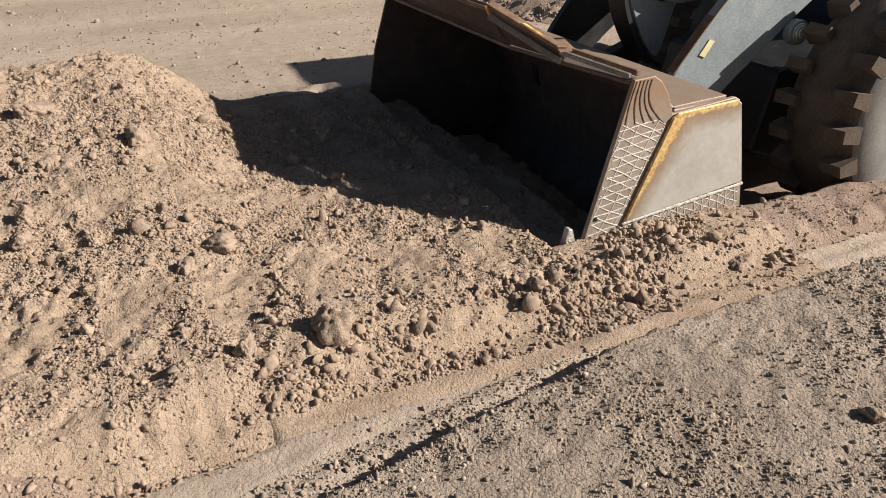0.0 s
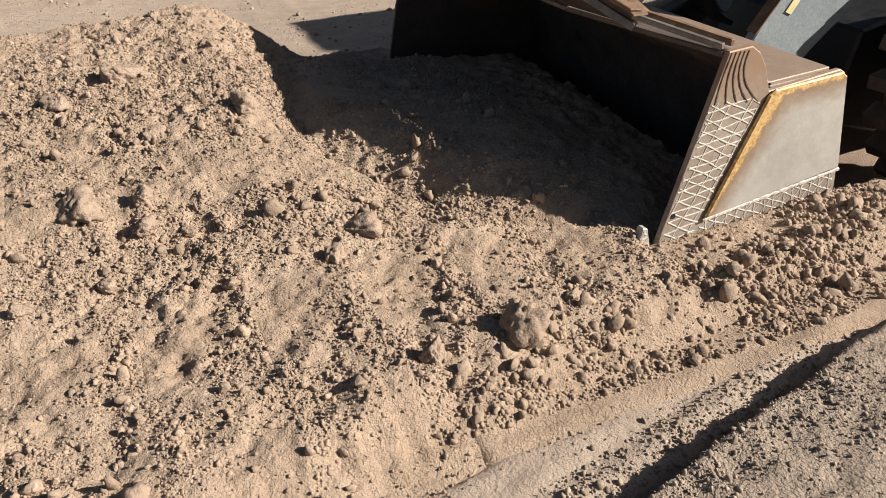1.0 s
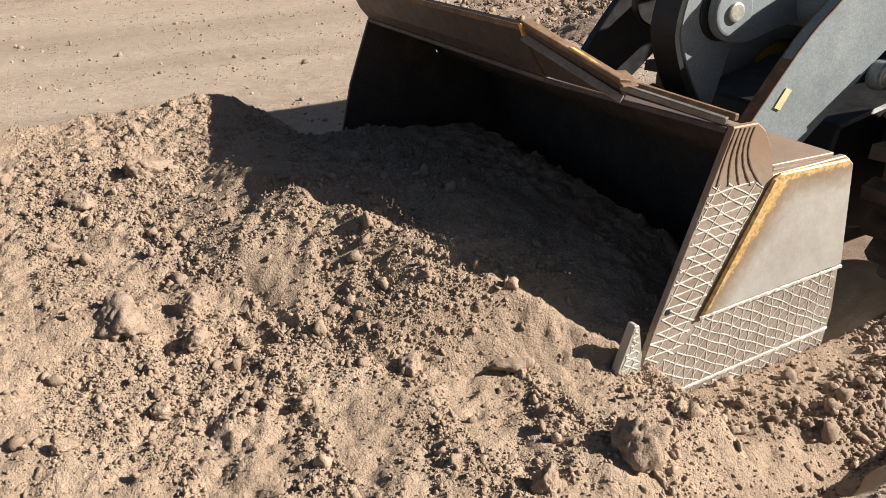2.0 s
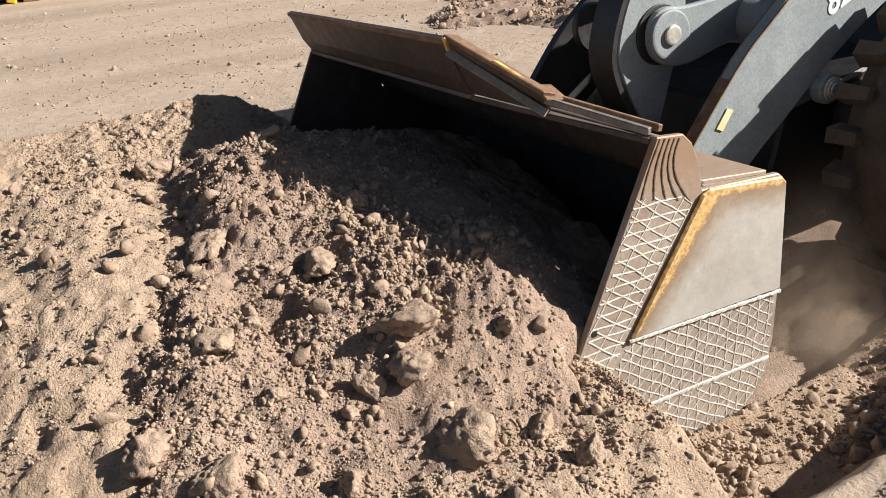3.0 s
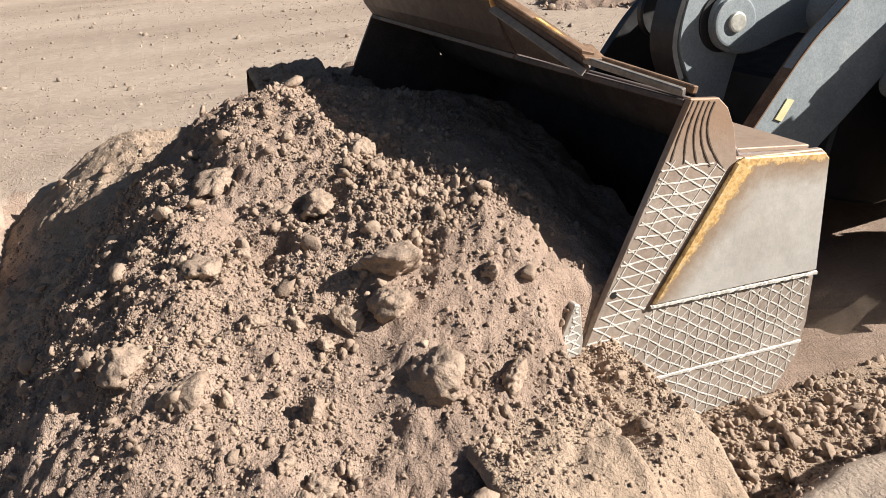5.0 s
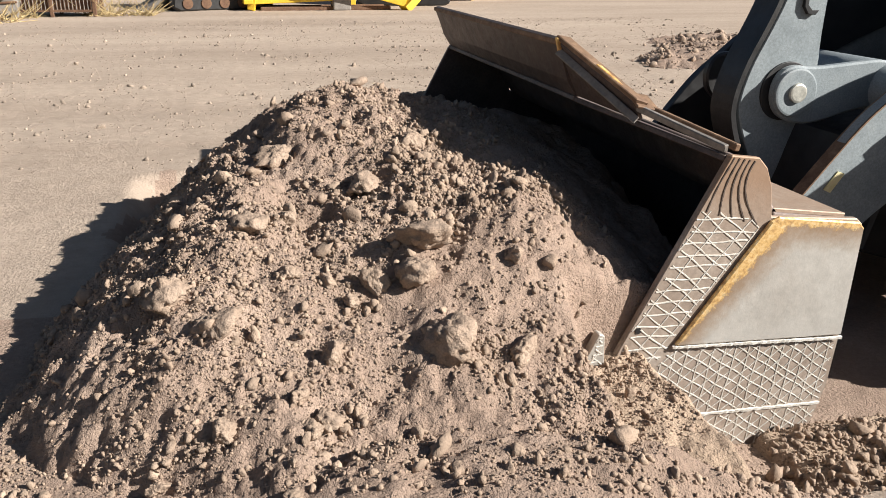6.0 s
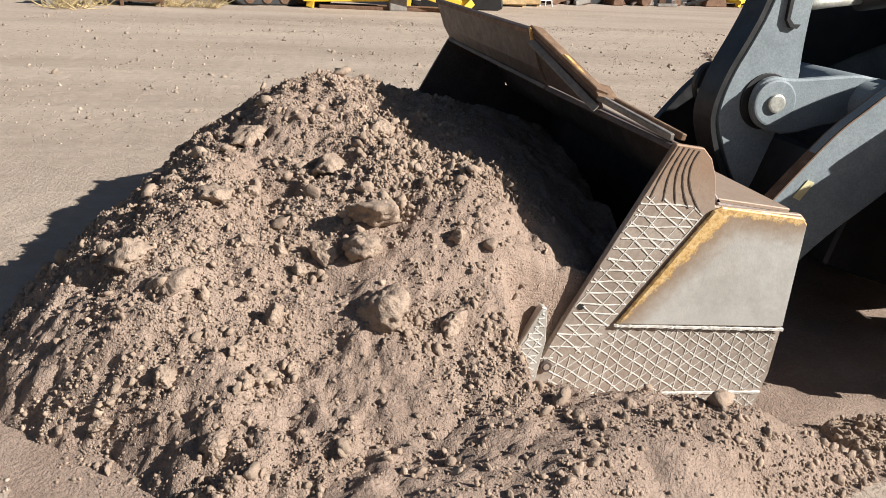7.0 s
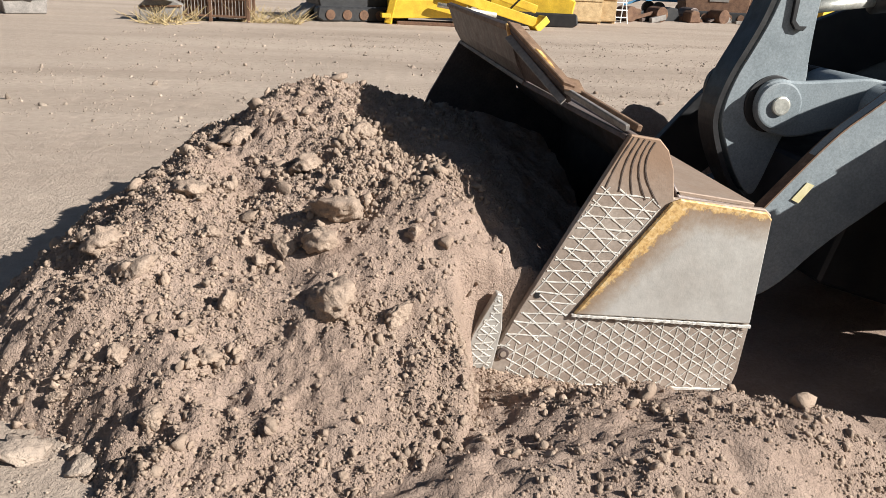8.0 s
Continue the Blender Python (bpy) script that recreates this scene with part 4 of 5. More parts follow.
cab = part("cab", bevel(plate([(4.5, 0.9), (4.35, 2.0), (4.75, 3.25), (6.1, 3.25), (6.2, 0.9)], 0.85, 2.3, 0.0), 0.05), GLASS, loader, "dark glazed cab")
part("cab_roof", box(4.55, 6.25, 0.78, 2.37, 3.25, 3.38, 0.03), YELLOW, cab, "yellow cab roof")
part("rear_body", bevel(plate([(4.9, -0.05), (4.9, 0.95), (6.2, 1.0), (6.3, 2.0), (8.2, 1.85), (8.5, 1.5), (8.5, 0.1)], 0.75, 2.4, 0.0), 0.05), YELLOW, loader, "yellow engine hood")


def wheel_parts(x, y):
    R, W = 0.90, 0.64
    bm = bmesh.new()
    prof = [(0.33, 0.06), (0.45, 0.01), (0.62, 0.0), (0.74, 0.02), (0.80, 0.06), (0.80, 0.15), (0.85, 0.18), (0.85, W - 0.18), (0.80, W - 0.15), (0.80, W - 0.06), (0.74, W - 0.02), (0.62, W), (0.45, W - 0.01), (0.33, W - 0.06)]
    N = 56
    rings = [[bm.verts.new((r * math.cos(2 * math.pi * i / N), w, r * math.sin(2 * math.pi * i / N))) for r, w in prof] for i in range(N)]
    for i in range(N):
        a, b = rings[i], rings[(i + 1) % N]
        for j in range(len(prof) - 1):
            bm.faces.new((a[j], a[j + 1], b[j + 1], b[j]))
    bmesh.ops.recalc_face_normals(bm, faces=bm.faces)
    tyre = part("wheel", bm, RUBBER, loader, "dusty ribbed loader tyre", True)
    lug_mesh = None
    for k in range(24):
        for half in (0, 1):
            ang = 2 * math.pi * (k + 0.5 * half) / 24
            if lug_mesh is None:
                bl = bmesh.new()
                o = [(-0.055, 0.0), (0.055, 0.0), (0.05, 0.19), (-0.04, 0.19)]
                lo = [bl.verts.new((0.775, w, s)) for s, w in o]
                hi = [bl.verts.new((R, w + (0.015 if w < 0.1 else 0), s * 0.75)) for s, w in o]
                bl.faces.new(lo)
                bl.faces.new(hi[::-1])
                for i in range(4):
                    bl.faces.new((lo[i], hi[i], hi[(i + 1) % 4], lo[(i + 1) % 4]))
                bmesh.ops.recalc_face_normals(bl, faces=bl.faces)
                lug_mesh = bpy.data.meshes.new("tread_lug")
                bl.to_mesh(lug_mesh)
                bl.free()
                lug_mesh.materials.append(RUBBER)
            ob = new("tread_lug", lug_mesh)
            ob.parent = tyre
            m = pose(0, 0, 0, 0, math.degrees(ang), 0)
            if half:
                m = m @ Matrix.Translation((0, W, 0)) @ pose(0, 0, 0, 180, 0, 0)
            ob.matrix_local = m
    wall = bmesh.new()
    ringo = []
    for i in range(N):
        a = 2 * math.pi * i / N
        ringo.append([wall.verts.new((r * math.cos(a), w, r * math.sin(a))) for r, w in ((0.345, 0.048), (0.45, 0.004), (0.62, -0.006), (0.735, 0.012), (0.79, 0.055))])
    for i in range(N):
        for j in range(4):
            wall.faces.new((ringo[i][j], ringo[i][j + 1], ringo[(i + 1) % N][j + 1], ringo[(i + 1) % N][j]))
    bmesh.ops.recalc_face_normals(wall, faces=wall.faces)
    part("sidewall", wall, RUBBER_WALL, tyre, "pale dusty sidewall", True)
    rim = disc((0, 0), 0.34, 0.10, W - 0.10, 0.03, 40)
    part("rim", rim, YELLOW, tyre, "yellow wheel rim")
    part("hub", disc((0, 0), 0.18, 0.05, 0.2, 0.02, 24), YELLOW, tyre)
    rows = []
    for i in range(33):
        t = i * 0.25
        back = float(np.interp(t, [0.0, 1.5, 3.5, 8.0], [0.0, 0.10, 0.30, 0.36])) if x < 3.0 else 0.0
        rows.append((t, pose(x + back, y, 0.40, 0, math.degrees(along(t) / R), 0)))
    MOVES.append((tyre, rows))


wheel_parts(2.84, -0.07)
wheel_parts(3.45, 2.37)
wheel_parts(6.4, -0.06)
wheel_parts(6.4, 2.37)



# ---------- dust that the bucket stirs up behind its heel ----------
def dust_material():
    m = bpy.data.materials.new("airborne_dust")
    m.use_nodes = True
    nt = m.node_tree
    for n in list(nt.nodes):
        if n.type != "OUTPUT_MATERIAL":
            nt.nodes.remove(n)
    out = nt.nodes["Material Output"]
    tc = nt.nodes.new("ShaderNodeTexCoord").outputs["Object"]
    ball = nt.nodes.new("ShaderNodeTexGradient")
    ball.gradient_type = "QUADRATIC_SPHERE"
    nt.links.new(tc, ball.inputs[0])
    wisps = ramp(nt, noise_node(nt, tc, 2.2, 5, 0.6, 0.8), [(0.32, (0.1, 0.1, 0.1)), (0.68, (0.75, 0.75, 0.75))])
    thin = nt.nodes.new("ShaderNodeMath")
    thin.operation = "MULTIPLY"
    nt.links.new(ball.outputs[1], thin.inputs[0])
    nt.links.new(wisps, thin.inputs[1])
    clear = nt.nodes.new("ShaderNodeBsdfTransparent")
    grains = nt.nodes.new("ShaderNodeBsdfDiffuse")
    grains.inputs[0].default_value = (0.46, 0.36, 0.27, 1)
    both = nt.nodes.new("ShaderNodeMixShader")
    nt.links.new(thin.outputs[0], both.inputs[0])
    nt.links.new(clear.outputs[0], both.inputs[1])
    nt.links.new(grains.outputs[0], both.inputs[2])
    nt.links.new(both.outputs[0], out.inputs[0])
    return m


DUST = dust_material()
dust = thing("dust_cloud", "thin tan dust hanging low behind the bucket", "dust")
for k in range(7):
    bm = bmesh.new()
    n = 24
    rings = [[bm.verts.new((r * math.cos(2 * math.pi * i / n), 0.12 * math.cos(2.6 * r + k), r * math.sin(2 * math.pi * i / n))) for i in range(n)] for r in (0.02, 0.35, 0.7, 1.0)]
    bm.faces.new(rings[0])
    for a, b in zip(rings, rings[1:]):
        for i in range(n):
            bm.faces.new((a[i], b[i], b[(i + 1) % n], a[(i + 1) % n]))
    puff = part("dust_puff", bm, DUST, dust, "", True)
    puff.matrix_local = pose(1.75 + 0.20 * math.sin(2.1 * k), -0.12 + 0.17 * k, -0.22 + 0.07 * math.cos(1.7 * k), 0, 40 * k, -20) @ Matrix.Diagonal((0.85, 0.6, 0.55, 1))
    puff.visible_shadow = False
DRIFT = [(0.0, -1.6), (0.8, -1.4), (1.5, -0.35), (2.6, 0.0), (4.2, 0.0), (4.9, -0.4), (6.0, -1.6), (8.0, -1.8)]
MOVES.append((dust, [(i * 0.25, pose(along(i * 0.25), 0, float(np.interp(i * 0.25, [r[0] for r in DRIFT], [r[1] for r in DRIFT])))) for i in range(33)]))

# ---------- stones and clods that can be told apart ----------
STONES = [
    (-1.417, -0.432, 0.108, 0.127), (-1.804, -0.434, 0.062, 0.100), (-1.769, 0.482, 0.114, 0.068), (-1.946, 0.338, 0.066, 0.059), (-1.107, -0.300, 0.047, 0.047),
    (-0.189, -0.524, 0.085, 0.071), (0.823, -0.499, 0.098, 0.073), (-2.155, -0.622, 0.059, 0.053), (-1.545, -0.634, 0.061, 0.049), (-1.305, -0.592, 0.044, 0.044),
    (-2.537, 1.572, 0.065, 0.056), (-2.672, 2.285, 0.073, 0.073), (-0.374, -0.397, 0.056, 0.056), (-0.659, -0.347, 0.048, 0.041), (0.546, -0.490, 0.063, 0.055),
    (-2.039, 1.647, 0.093, 0.065), (-2.973, 2.050, 0.098, 0.073), (-2.603, 2.338, 0.156, 0.086), (-2.668, 0.959, 0.058, 0.058),
    (-2.680, 0.794, 0.057, 0.050), (-2.500, 0.723, 0.050, 0.044), (-1.547, 0.156, 0.036, 0.030), (-2.410, 0.295, 0.040, 0.034), (-2.882, 0.508, 0.041, 0.036),
    (-3.215, 0.430, 0.047, 0.041), (-2.934, 1.000, 0.131, 0.066), (-2.371, -0.849, 0.040, 0.034), (0.300, -1.781, 0.050, 0.037),
]
LUMPS = [
    (-0.635, -0.197, 0.112, 0.089), (-0.374, -0.253, 0.061, 0.061), (-0.283, 0.097, 0.042, 0.042), (-0.751, 0.752, 0.084, 0.063), (-1.035, -0.180, 0.051, 0.051),
    (-1.567, 0.204, 0.103, 0.058), (-0.485, 1.046, 0.060, 0.052), (-1.084, -0.383, 0.049, 0.038), (-1.611, -0.406, 0.039, 0.034), (-1.488, -0.609, 0.053, 0.037),
    (-1.229, -0.660, 0.046, 0.041), (-0.672, 0.092, 0.072, 0.072), (-1.093, 1.077, 0.107, 0.068), (-0.837, 0.132, 0.061, 0.061), (-1.403, -0.017, 0.084, 0.048),
    (-0.616, 0.243, 0.127, 0.092), (-1.163, -0.314, 0.045, 0.040), (-1.130, -0.431, 0.044, 0.039), (-1.406, -0.367, 0.045, 0.040), (-1.244, 0.469, 0.087, 0.054),
    (-1.120, 0.543, 0.049, 0.044), (-1.135, 0.195, 0.050, 0.035), (-1.007, 0.177, 0.040, 0.035), (-0.937, 0.083, 0.039, 0.034),
]


def stone_mesh(i, a, b):
    """A stone of half-widths a and half-height b, lumpy and a little flattened."""
    v, f = hewn(4, 31 + i, 0.26)
    v = v * (a * 0.92, a * (0.70 + 0.07 * (i % 4)), b * 0.92)
    return v @ np.array(Euler((0.2 * math.sin(i), 0.25 * math.cos(2 * i), 1.7 * i)).to_matrix()).T, f


for i, (x, y, a, b) in enumerate(STONES):
    v, f = stone_mesh(i, a, b)
    home = [sl for xa, xb, sl in SLICES if xa <= x < xb and y > -0.5]
    z = float((dirt if home else terrain)(np.array([x]), np.array([y]))[0]) + b * 0.22
    if home:
        xa = [q[0] for q in SLICES if q[2] == home[0]][0]
        ob = finish("clod", raw_mesh("clod", v, f), ROCK, home[0])
        ob.matrix_local = pose(x - xa, y, z)
    else:
        ob = finish("clod", raw_mesh("clod", v, f), ROCK)
        tagged(ob, "hard dusty clod of tan earth on the bank", "clod", "clods along the bank")
        ob.matrix_world = pose(x, y, z)
for i, (x, y, a, b) in enumerate(LUMPS):
    v, f = stone_mesh(i + 40, a, b)
    ob = finish("clod", raw_mesh("clod", v, f), ROCK, hp)
    ob.matrix_local = pose(x, y, float(heap(np.array([x]), np.array([y]))[0]) + b * 0.22)

# slabs of pale broken crust at the foot of the heap's path
for i, (x, y, a) in enumerate([(-5.62, -0.62, 0.09), (-5.42, -0.70, 0.07), (-5.75, -0.85, 0.10), (-5.35, -0.92, 0.08), (-5.55, -1.05, 0.07), (-5.22, -0.78, 0.08), (-5.16, -1.0, 0.06)]):
    v, f = stone_mesh(i + 90, a, a * 0.35)
    ob = finish("crust_slab", raw_mesh("crust_slab", v, f), GROUND)
    tagged(ob, "flat pale slab of broken ground crust", "clod", "broken crust")
    ob.matrix_world = pose(x, y, float(terrain(np.array([x]), np.array([y]))[0]) + a * 0.1)

# ---------- spoil pile beyond the bucket ----------


def spoil(x, y):
    r = np.sqrt((x / 3.7) ** 2 + (y / 3.9) ** 2) + 0.22 * fbm(x + 3, y, 0.7, 3)
    return 0.62 * (1 - np.clip(r, 0, 2) ** 1.2) + lumps(x + 50, y, 1.6) - 0.05


pile = finish("spoil_pile", sheet("spoil_pile", spoil, np.arange(-4.4, 4.4, 0.05), np.arange(-4.6, 4.6, 0.05), lambda x, y, z: z > -0.2), DIRT_FRESH, smooth=True)
tagged(pile, "low pile of dark coarse excavated dirt", "dirt pile")
pile.matrix_world = pose(6.0, 8.3, 0)
rng = np.random.RandomState(9)
xy, s = scatter(rng, 6000, -4, 3, -4.2, 4.0, 0.014, 0.08, 2.9)
ok = spoil(*xy) > -0.02
clods("clods", (xy[0][ok], xy[1][ok]), s[ok], spoil, CLOD, pile, rng, label="coarse clods on the pile", big=0.03)


# ---------- far yard ----------
def beam(p, q, w, h, bm=None):
    """A box beam from p to q."""
    out = bm or bmesh.new()
    p, q = Vector(p), Vector(q)
    d = q - p
    m = Matrix.Translation((p + q) / 2) @ d.to_track_quat("X", "Z").to_matrix().to_4x4() @ Matrix.Diagonal((d.length, w, h, 1))
    bmesh.ops.create_cube(out, size=1, matrix=m)
    return out if bm else bevel(out, 0.02, 2)


def placed(ob, x, y, turn=0):
    ob.matrix_world = pose(x, y, 0, 0, 0, turn)
    return ob


def yellow_machine():
    base = thing("derelict_machine", "stripped yellow machine frame lying in the yard", "machine")
    part("chassis", beam((-1.9, 0, 0.42), (0.3, 0, 0.50), 0.8, 0.5), YELLOW, base)
    part("boom_beam", beam((-0.4, -0.45, 0.95), (2.3, -0.55, 0.22), 0.26, 0.28), YELLOW, base, "long yellow box beam")
    part("boom_beam", beam((0.2, 0.25, 1.25), (2.5, 0.1, 0.55), 0.22, 0.24), YELLOW, base)
    part("upright", beam((-1.3, 0, 0.6), (-1.3, 0, 1.7), 0.7, 0.6), YELLOW, base)
    part("upright", beam((0.9, 0.5, 0.0), (1.1, 0.5, 1.5), 0.3, 0.3), YELLOW, base)
    part("bracket", beam((2.25, -0.6, 0.02), (2.6, -0.5, 0.34), 0.4, 0.22), YELLOW, base)
    part("bracket", beam((-1.95, -0.3, 0.02), (-1.8, -0.35, 0.75), 0.18, 0.2), YELLOW, base)
    part("counterweight", box(0.25, 0.75, -0.55, -0.1, 0.0, 0.42, 0.04), SCRAP_GREY, base)
    part("engine", box(-0.9, 0.1, 0.1, 0.7, 0.75, 1.3, 0.05), BLACK_AND_SHADE, base, "black engine block")
    part("skid", beam((-1.7, -0.3, 0.05), (1.9, -0.35, 0.05), 0.2, 0.1), RUSTY, base)
    part("skid", beam((-1.7, 0.4, 0.05), (1.9, 0.4, 0.05), 0.2, 0.1), RUSTY, base)
    part("cylinder", rod((-0.6, -0.6, 0.60), (1.1, -0.7, 0.38), 0.07), CHROME, base, "bright ram", True)
    part("hose", rod((1.5, -0.6, 0.55), (2.0, -0.75, 1.1), 0.03), BLACK_AND_SHADE, base, "", True)
    part("step", box(-2.15, -1.9, -0.5, 0.1, 0.18, 0.3, 0.02), YELLOW, base)
    return base


def dark_machine(tint, label):
    base = thing("derelict_machine", label, "machine")
    part("body", plate([(-1.2, 0.25), (-1.3, 0.8), (-0.6, 1.1), (-0.4, 1.7), (1.0, 1.7), (1.4, 0.9), (1.3, 0.25)], -0.6, 0.6, 0.04), tint, base)
    part("track", plate([(-1.4, 0.1), (-1.2, 0.0), (1.2, 0.0), (1.45, 0.12), (1.4, 0.42), (-1.35, 0.42)], -0.85, -0.5, 0.05), BLACK_AND_SHADE, base, "dark crawler track")
    part("track", plate([(-1.4, 0.1), (-1.2, 0.0), (1.2, 0.0), (1.45, 0.12), (1.4, 0.42), (-1.35, 0.42)], 0.5, 0.85, 0.05), BLACK_AND_SHADE, base)
    for k in range(5):
        part("roller", disc((-1.0 + 0.5 * k, 0.2), 0.14, -0.88, -0.84, 0.01, 18), RUSTY, base)
    part("arm", beam((1.0, -0.2, 1.2), (2.1, -0.2, 0.5), 0.2, 0.3), tint, base)
    part("door", box(-0.3, 0.5, -0.63, -0.59, 0.8, 1.5, 0.01), SCRAP_GREY, base)
    return base


def wire_cage():
    base = thing("wire_cage", "rusty wire cage crate full of scrap", "crate")
    for x in (-0.95, 0.0, 0.95):
        part("post", box(x - 0.04, x + 0.04, -0.50, -0.42, 0, 1.1, 0.01), RUSTY, base)
        part("post", box(x - 0.04, x + 0.04, 0.42, 0.50, 0, 1.1, 0.01), RUSTY, base)
    for z in (0.12, 0.55, 1.0):
        part("rail", box(-0.95, 0.95, -0.49, -0.45, z, z + 0.05, 0.005), RUSTY, base)
    for k in range(22):
        x = -0.9 + k * 0.0855
        part("bar", rod((x, -0.47, 0.1), (x, -0.47, 1.05), 0.010, 6), SCRAP_GREY, base)
    part("scrap_fill", plate([(-0.9, 0.1), (-0.85, 0.6), (-0.3, 0.75), (0.1, 0.5), (0.5, 0.85), (0.9, 0.6), (0.9, 0.1)], -0.35, 0.4, 0.03), RUSTY, base, "brown scrap metal")
    return base


def scrap_box():
    base = thing("scrap_bin", "crumpled grey sheet-metal bin lying on its side", "bin")
    part("shell", plate([(-0.5, 0.0), (-0.55, 0.35), (-0.25, 0.62), (0.2, 0.55), (0.5, 0.4), (0.45, 0.0)], -0.35, 0.35, 0.02), SCRAP_GREY, base)
    part("lid", beam((-0.35, -0.38, 0.62), (0.3, -0.42, 0.50), 0.5, 0.03), SCRAP_GREY, base, "bent lid")
    part("rim", beam((-0.5, -0.37, 0.34), (0.48, -0.37, 0.38), 0.04, 0.05), RUSTY, base)
    return base


def crate(w, h, lean):
    base = thing("wooden_crate", "weathered tan plywood crate standing upright", "crate", "crates in the yard")
    part("box", box(-w / 2, w / 2, -0.4, 0.4, 0.06, h, 0.015), WOOD, base)
    for z in (0.1, h * 0.5, h - 0.12):
        part("batten", box(-w / 2 - 0.01, w / 2 + 0.01, -0.435, -0.401, z, z + 0.09, 0.004), WOOD, base)
    for x in (-w / 2 + 0.06, w / 2 - 0.06):
        part("foot", box(x - 0.05, x + 0.05, -0.38, 0.38, 0.0, 0.06, 0.004), WOOD, base)
    return base


def stand():
    base = thing("ladder_stand", "white folding metal step stand", "ladder")
    for x in (-0.25, 0.25):
        part("leg", rod((x, -0.25, 0), (x * 0.7, 0, 1.2), 0.022, 8), WHITE, base)
        part("leg", rod((x, 0.25, 0), (x * 0.7, 0.02, 1.2), 0.022, 8), WHITE, base)
    for k in range(4):
        z = 0.2 + 0.25 * k
        part("step", box(-0.23, 0.23, -0.25 + 0.2 * z - 0.05, -0.25 + 0.2 * z + 0.03, z, z + 0.03, 0.004), WHITE, base)
    return base


def brush():
    base = thing("dry_brush", "tangle of dry straw-coloured brush", "brush")
    rr = random.Random(4)
    bm = bmesh.new()
    for k in range(150):
        x, y = rr.uniform(-0.8, 0.8), rr.uniform(-0.4, 0.4)
        d = Vector((rr.uniform(-0.5, 0.5), rr.uniform(-0.5, 0.5), rr.uniform(0.03, 0.45)))
        rod((x, y, 0), Vector((x, y, 0)) + d, 0.010, 4, bm, 0.004)
    tagged(part("twigs", bm, DRY_GRASS, base), kind="stuff")
    return base


def sheets():
    base = thing("sheet_metal_stack", "leaning stack of grey sheet metal", "sheet metal")
    for k in range(5):
        part("sheet", beam((-0.8 + 0.1 * k, -0.2 + 0.1 * k, 0.02), (0.5 + 0.12 * k, 0.1 + 0.1 * k, 0.7 + 0.06 * k), 0.9, 0.02), SCRAP_GREY, base)
    return base


def skip():
    base = thing("rusty_hopper", "large rusty brown steel hopper", "hopper")
    part("hopper", plate([(-1.1, 0.5), (-1.5, 1.7), (1.5, 1.7), (1.1, 0.5)], -0.9, 0.9, 0.03), RUSTY, base)
    for x in (-0.9, 0.9):
        for y in (-0.7, 0.7):
            part("leg", box(x - 0.07, x + 0.07, y - 0.07, y + 0.07, 0, 0.55, 0.01), RUSTY, base)
    part("rim", box(-1.55, 1.55, -0.95, -0.89, 1.6, 1.72, 0.01), RUSTY, base)
    return base


def blue_trailer():
    base = thing("flat_trailer", "faded blue flat trailer with clutter on it", "trailer")
    part("deck", box(-1.6, 1.6, -0.6, 0.6, 0.62, 0.78, 0.02), BLUE, base)
    for x in (-0.9, 0.8):
        part("wheel", disc((x, 0.3), 0.3, -0.62, -0.40, 0.04, 24), RUBBER, base)
        part("wheel", disc((x, 0.3), 0.3, 0.40, 0.62, 0.04, 24), RUBBER, base)
    part("toolbox", box(0.3, 1.0, -0.5, 0.1, 0.78, 1.05, 0.03), RUSTY, base)
    part("drawbar", beam((-1.6, 0, 0.65), (-2.4, 0, 0.4), 0.1, 0.1), BLUE, base)
    return base


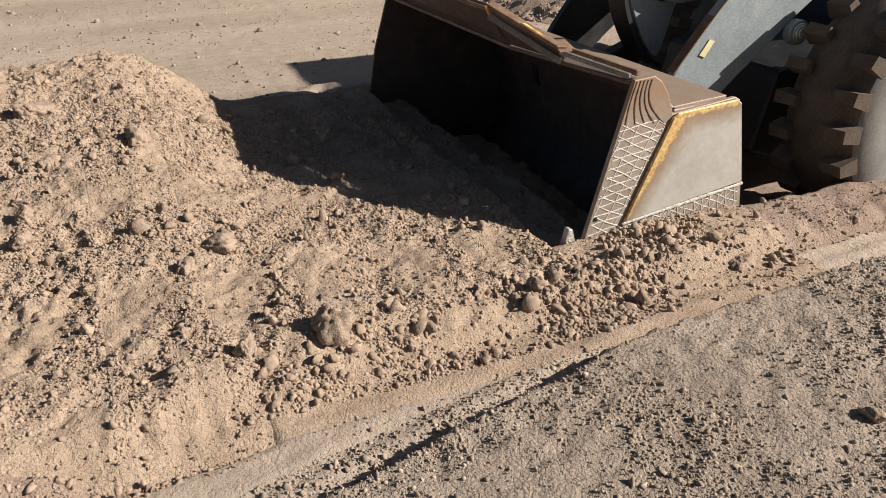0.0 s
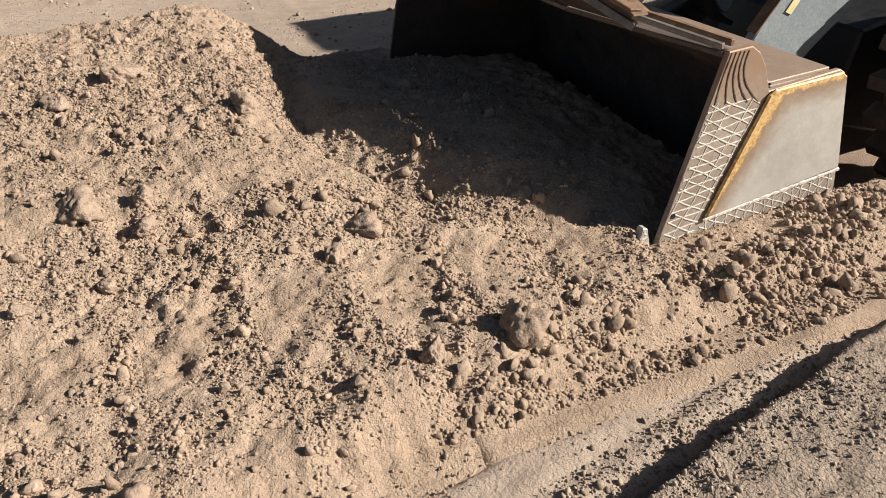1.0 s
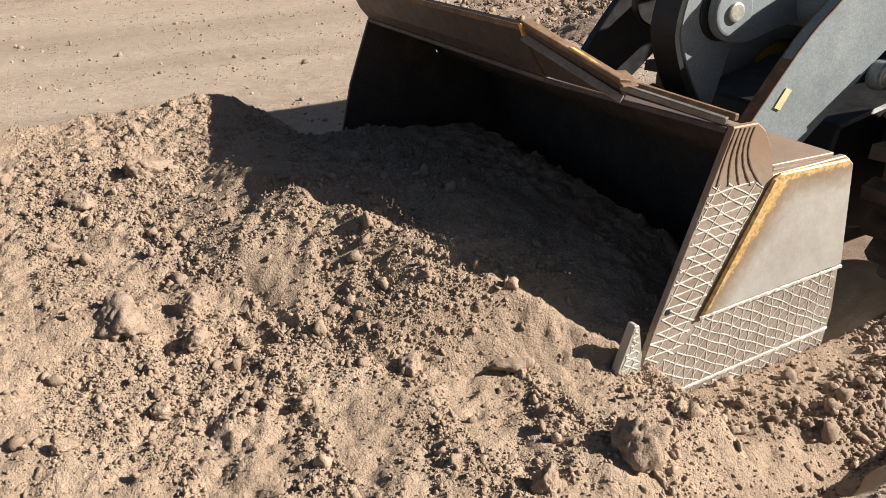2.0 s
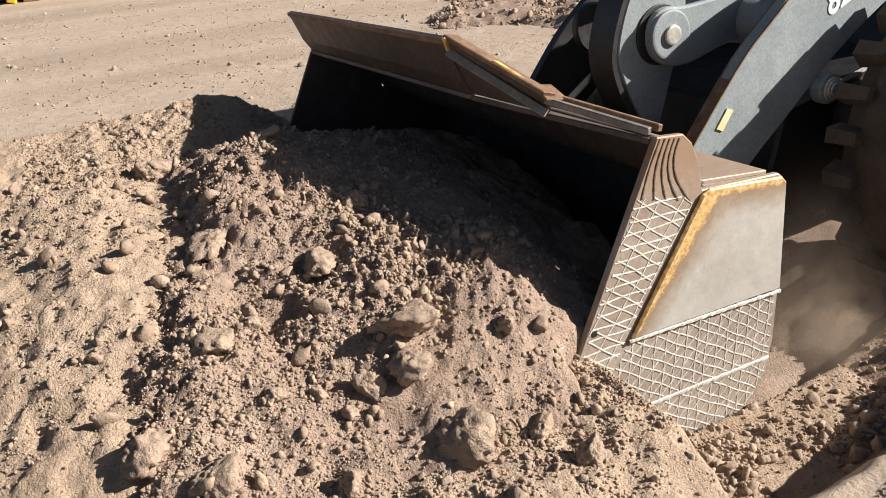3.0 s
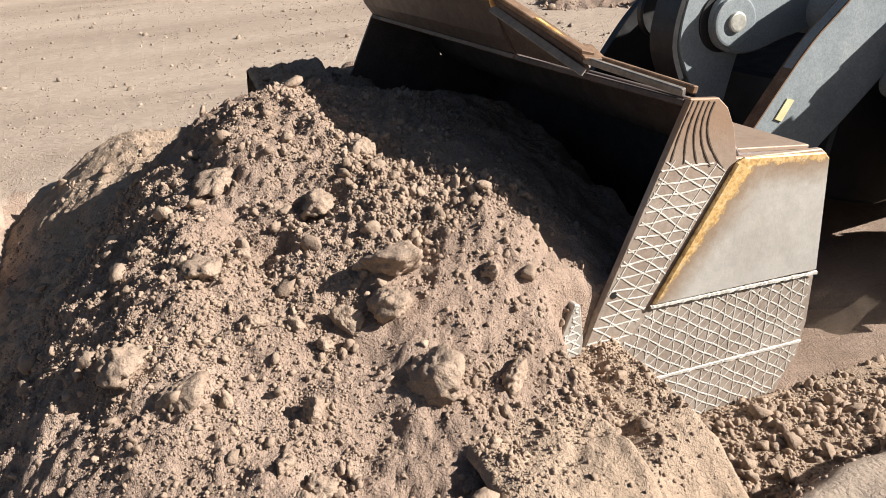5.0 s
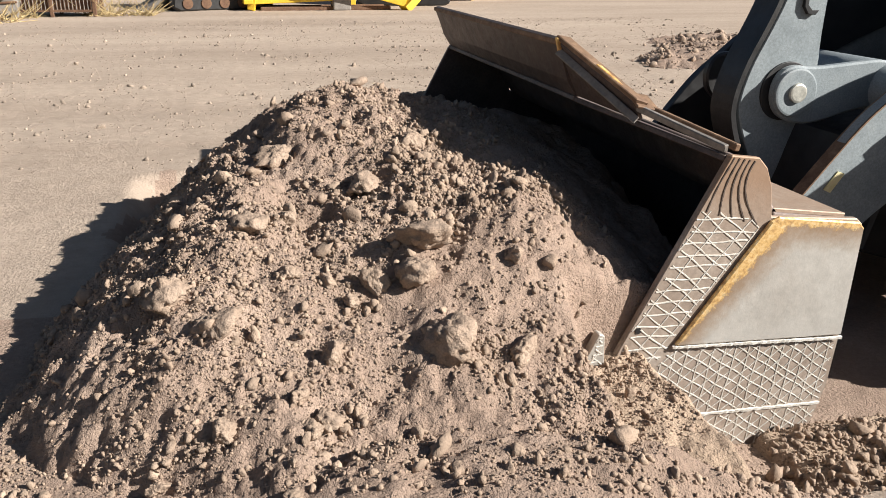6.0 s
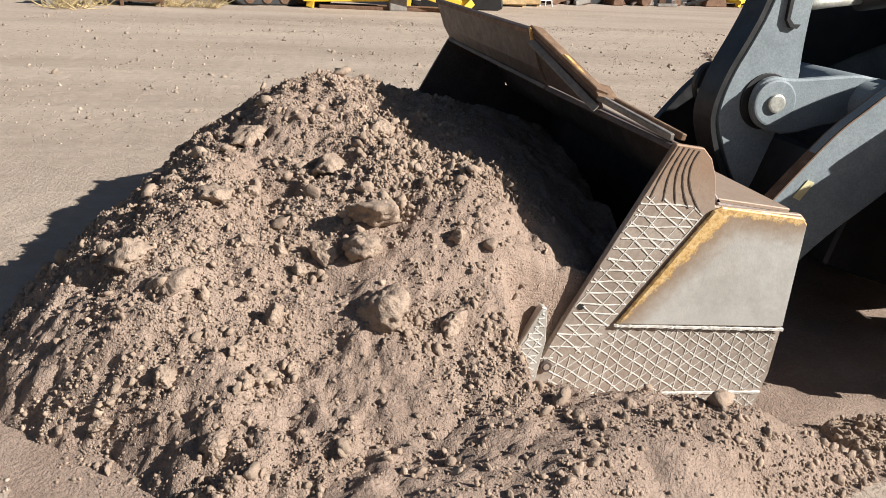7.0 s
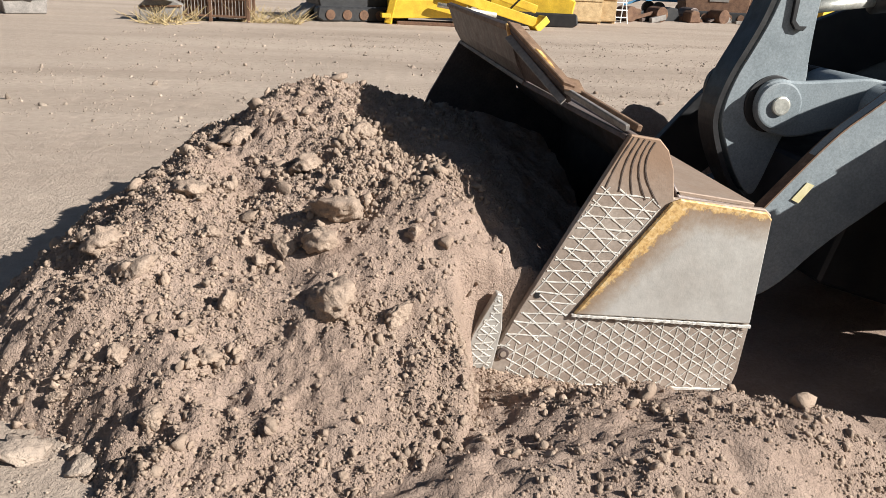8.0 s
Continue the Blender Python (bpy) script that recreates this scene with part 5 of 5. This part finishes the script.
def scrap_row(n, seed, wide, tall, label):
    """A long low tangle of bars, plates and drums."""
    base = thing("scrap_heap", label, "scrap", "scrap along the yard")
    rr = random.Random(seed)
    for k in range(n):
        x, y = rr.uniform(-wide, wide), rr.uniform(-0.7, 0.7)
        tone = rr.choice((RUSTY, RUSTY, SCRAP_GREY, BLACK_AND_SHADE, STEEL_DARK))
        kind = rr.random()
        if kind < 0.5:
            ang, run, lift = rr.uniform(-0.5, 0.5), rr.uniform(0.6, 1.6), rr.uniform(0.0, 0.5) * tall
            part("bar", beam((x, y, 0.06), (x + run * math.cos(ang), y + run * math.sin(ang), 0.06 + lift), rr.uniform(0.06, 0.16), rr.uniform(0.06, 0.2)), tone, base)
        elif kind < 0.8:
            w, h = rr.uniform(0.25, 0.7), rr.uniform(0.3, 1.0) * tall
            part("casing", plate([(x - w, 0.0), (x - w * 0.9, h * 0.8), (x - w * 0.4, h), (x + w * 0.6, h * 0.9), (x + w, 0.0)], y - 0.2, y + 0.3, 0.03), tone, base)
        else:
            part("drum", disc((x, rr.uniform(0.25, 0.3)), 0.28, y - 0.35, y + 0.35, 0.03, 20), tone, base)
    return base


placed(scrap_box(), -8.9, 18.3, 8)
placed(wire_cage(), -7.75, 19.0, -3)
placed(brush(), -6.3, 19.0)
placed(brush(), -8.6, 17.6, 70)
placed(scrap_box(), -12.4, 18.9, 30)
placed(sheets(), -5.3, 20.9, 10)
placed(dark_machine(BLACK_AND_SHADE, "dark stripped tracked machine carcass"), -4.1, 21.2, 20)
placed(yellow_machine(), -1.2, 20.6, 3)
placed(crate(1.05, 1.5, 0), 3.85, 24.5, 4)
placed(crate(0.65, 1.6, 0), 4.85, 25.2, -5)
placed(stand(), 5.45, 25.4, 10)
placed(scrap_row(26, 11, 3.2, 0.8, "dark rusty tangle of scrap steel"), 8.6, 28.0, 18)
placed(scrap_row(22, 12, 2.8, 1.0, "brown and black scrap steel heap"), 13.8, 30.2, 16)
placed(scrap_row(12, 13, 1.6, 0.9, "grey and rusty scrap behind the crates"), 2.0, 24.9, 8)
placed(blue_trailer(), 10.6, 33.0, 5)
placed(dark_machine(RUSTY, "rusty brown tracked machine carcass"), 10.9, 29.6, -8)
placed(skip(), 12.4, 31.0, 4)
placed(yellow_machine(), 17.5, 31.6, 40)
placed(dark_machine(YELLOW, "faded yellow tracked machine beside the scrap"), 1.6, 22.6, 170)
placed(wire_cage(), -14.5, 18.9, 20)


def motions():
    for ob, rows in MOVES:
        walk(ob, rows)


motions()
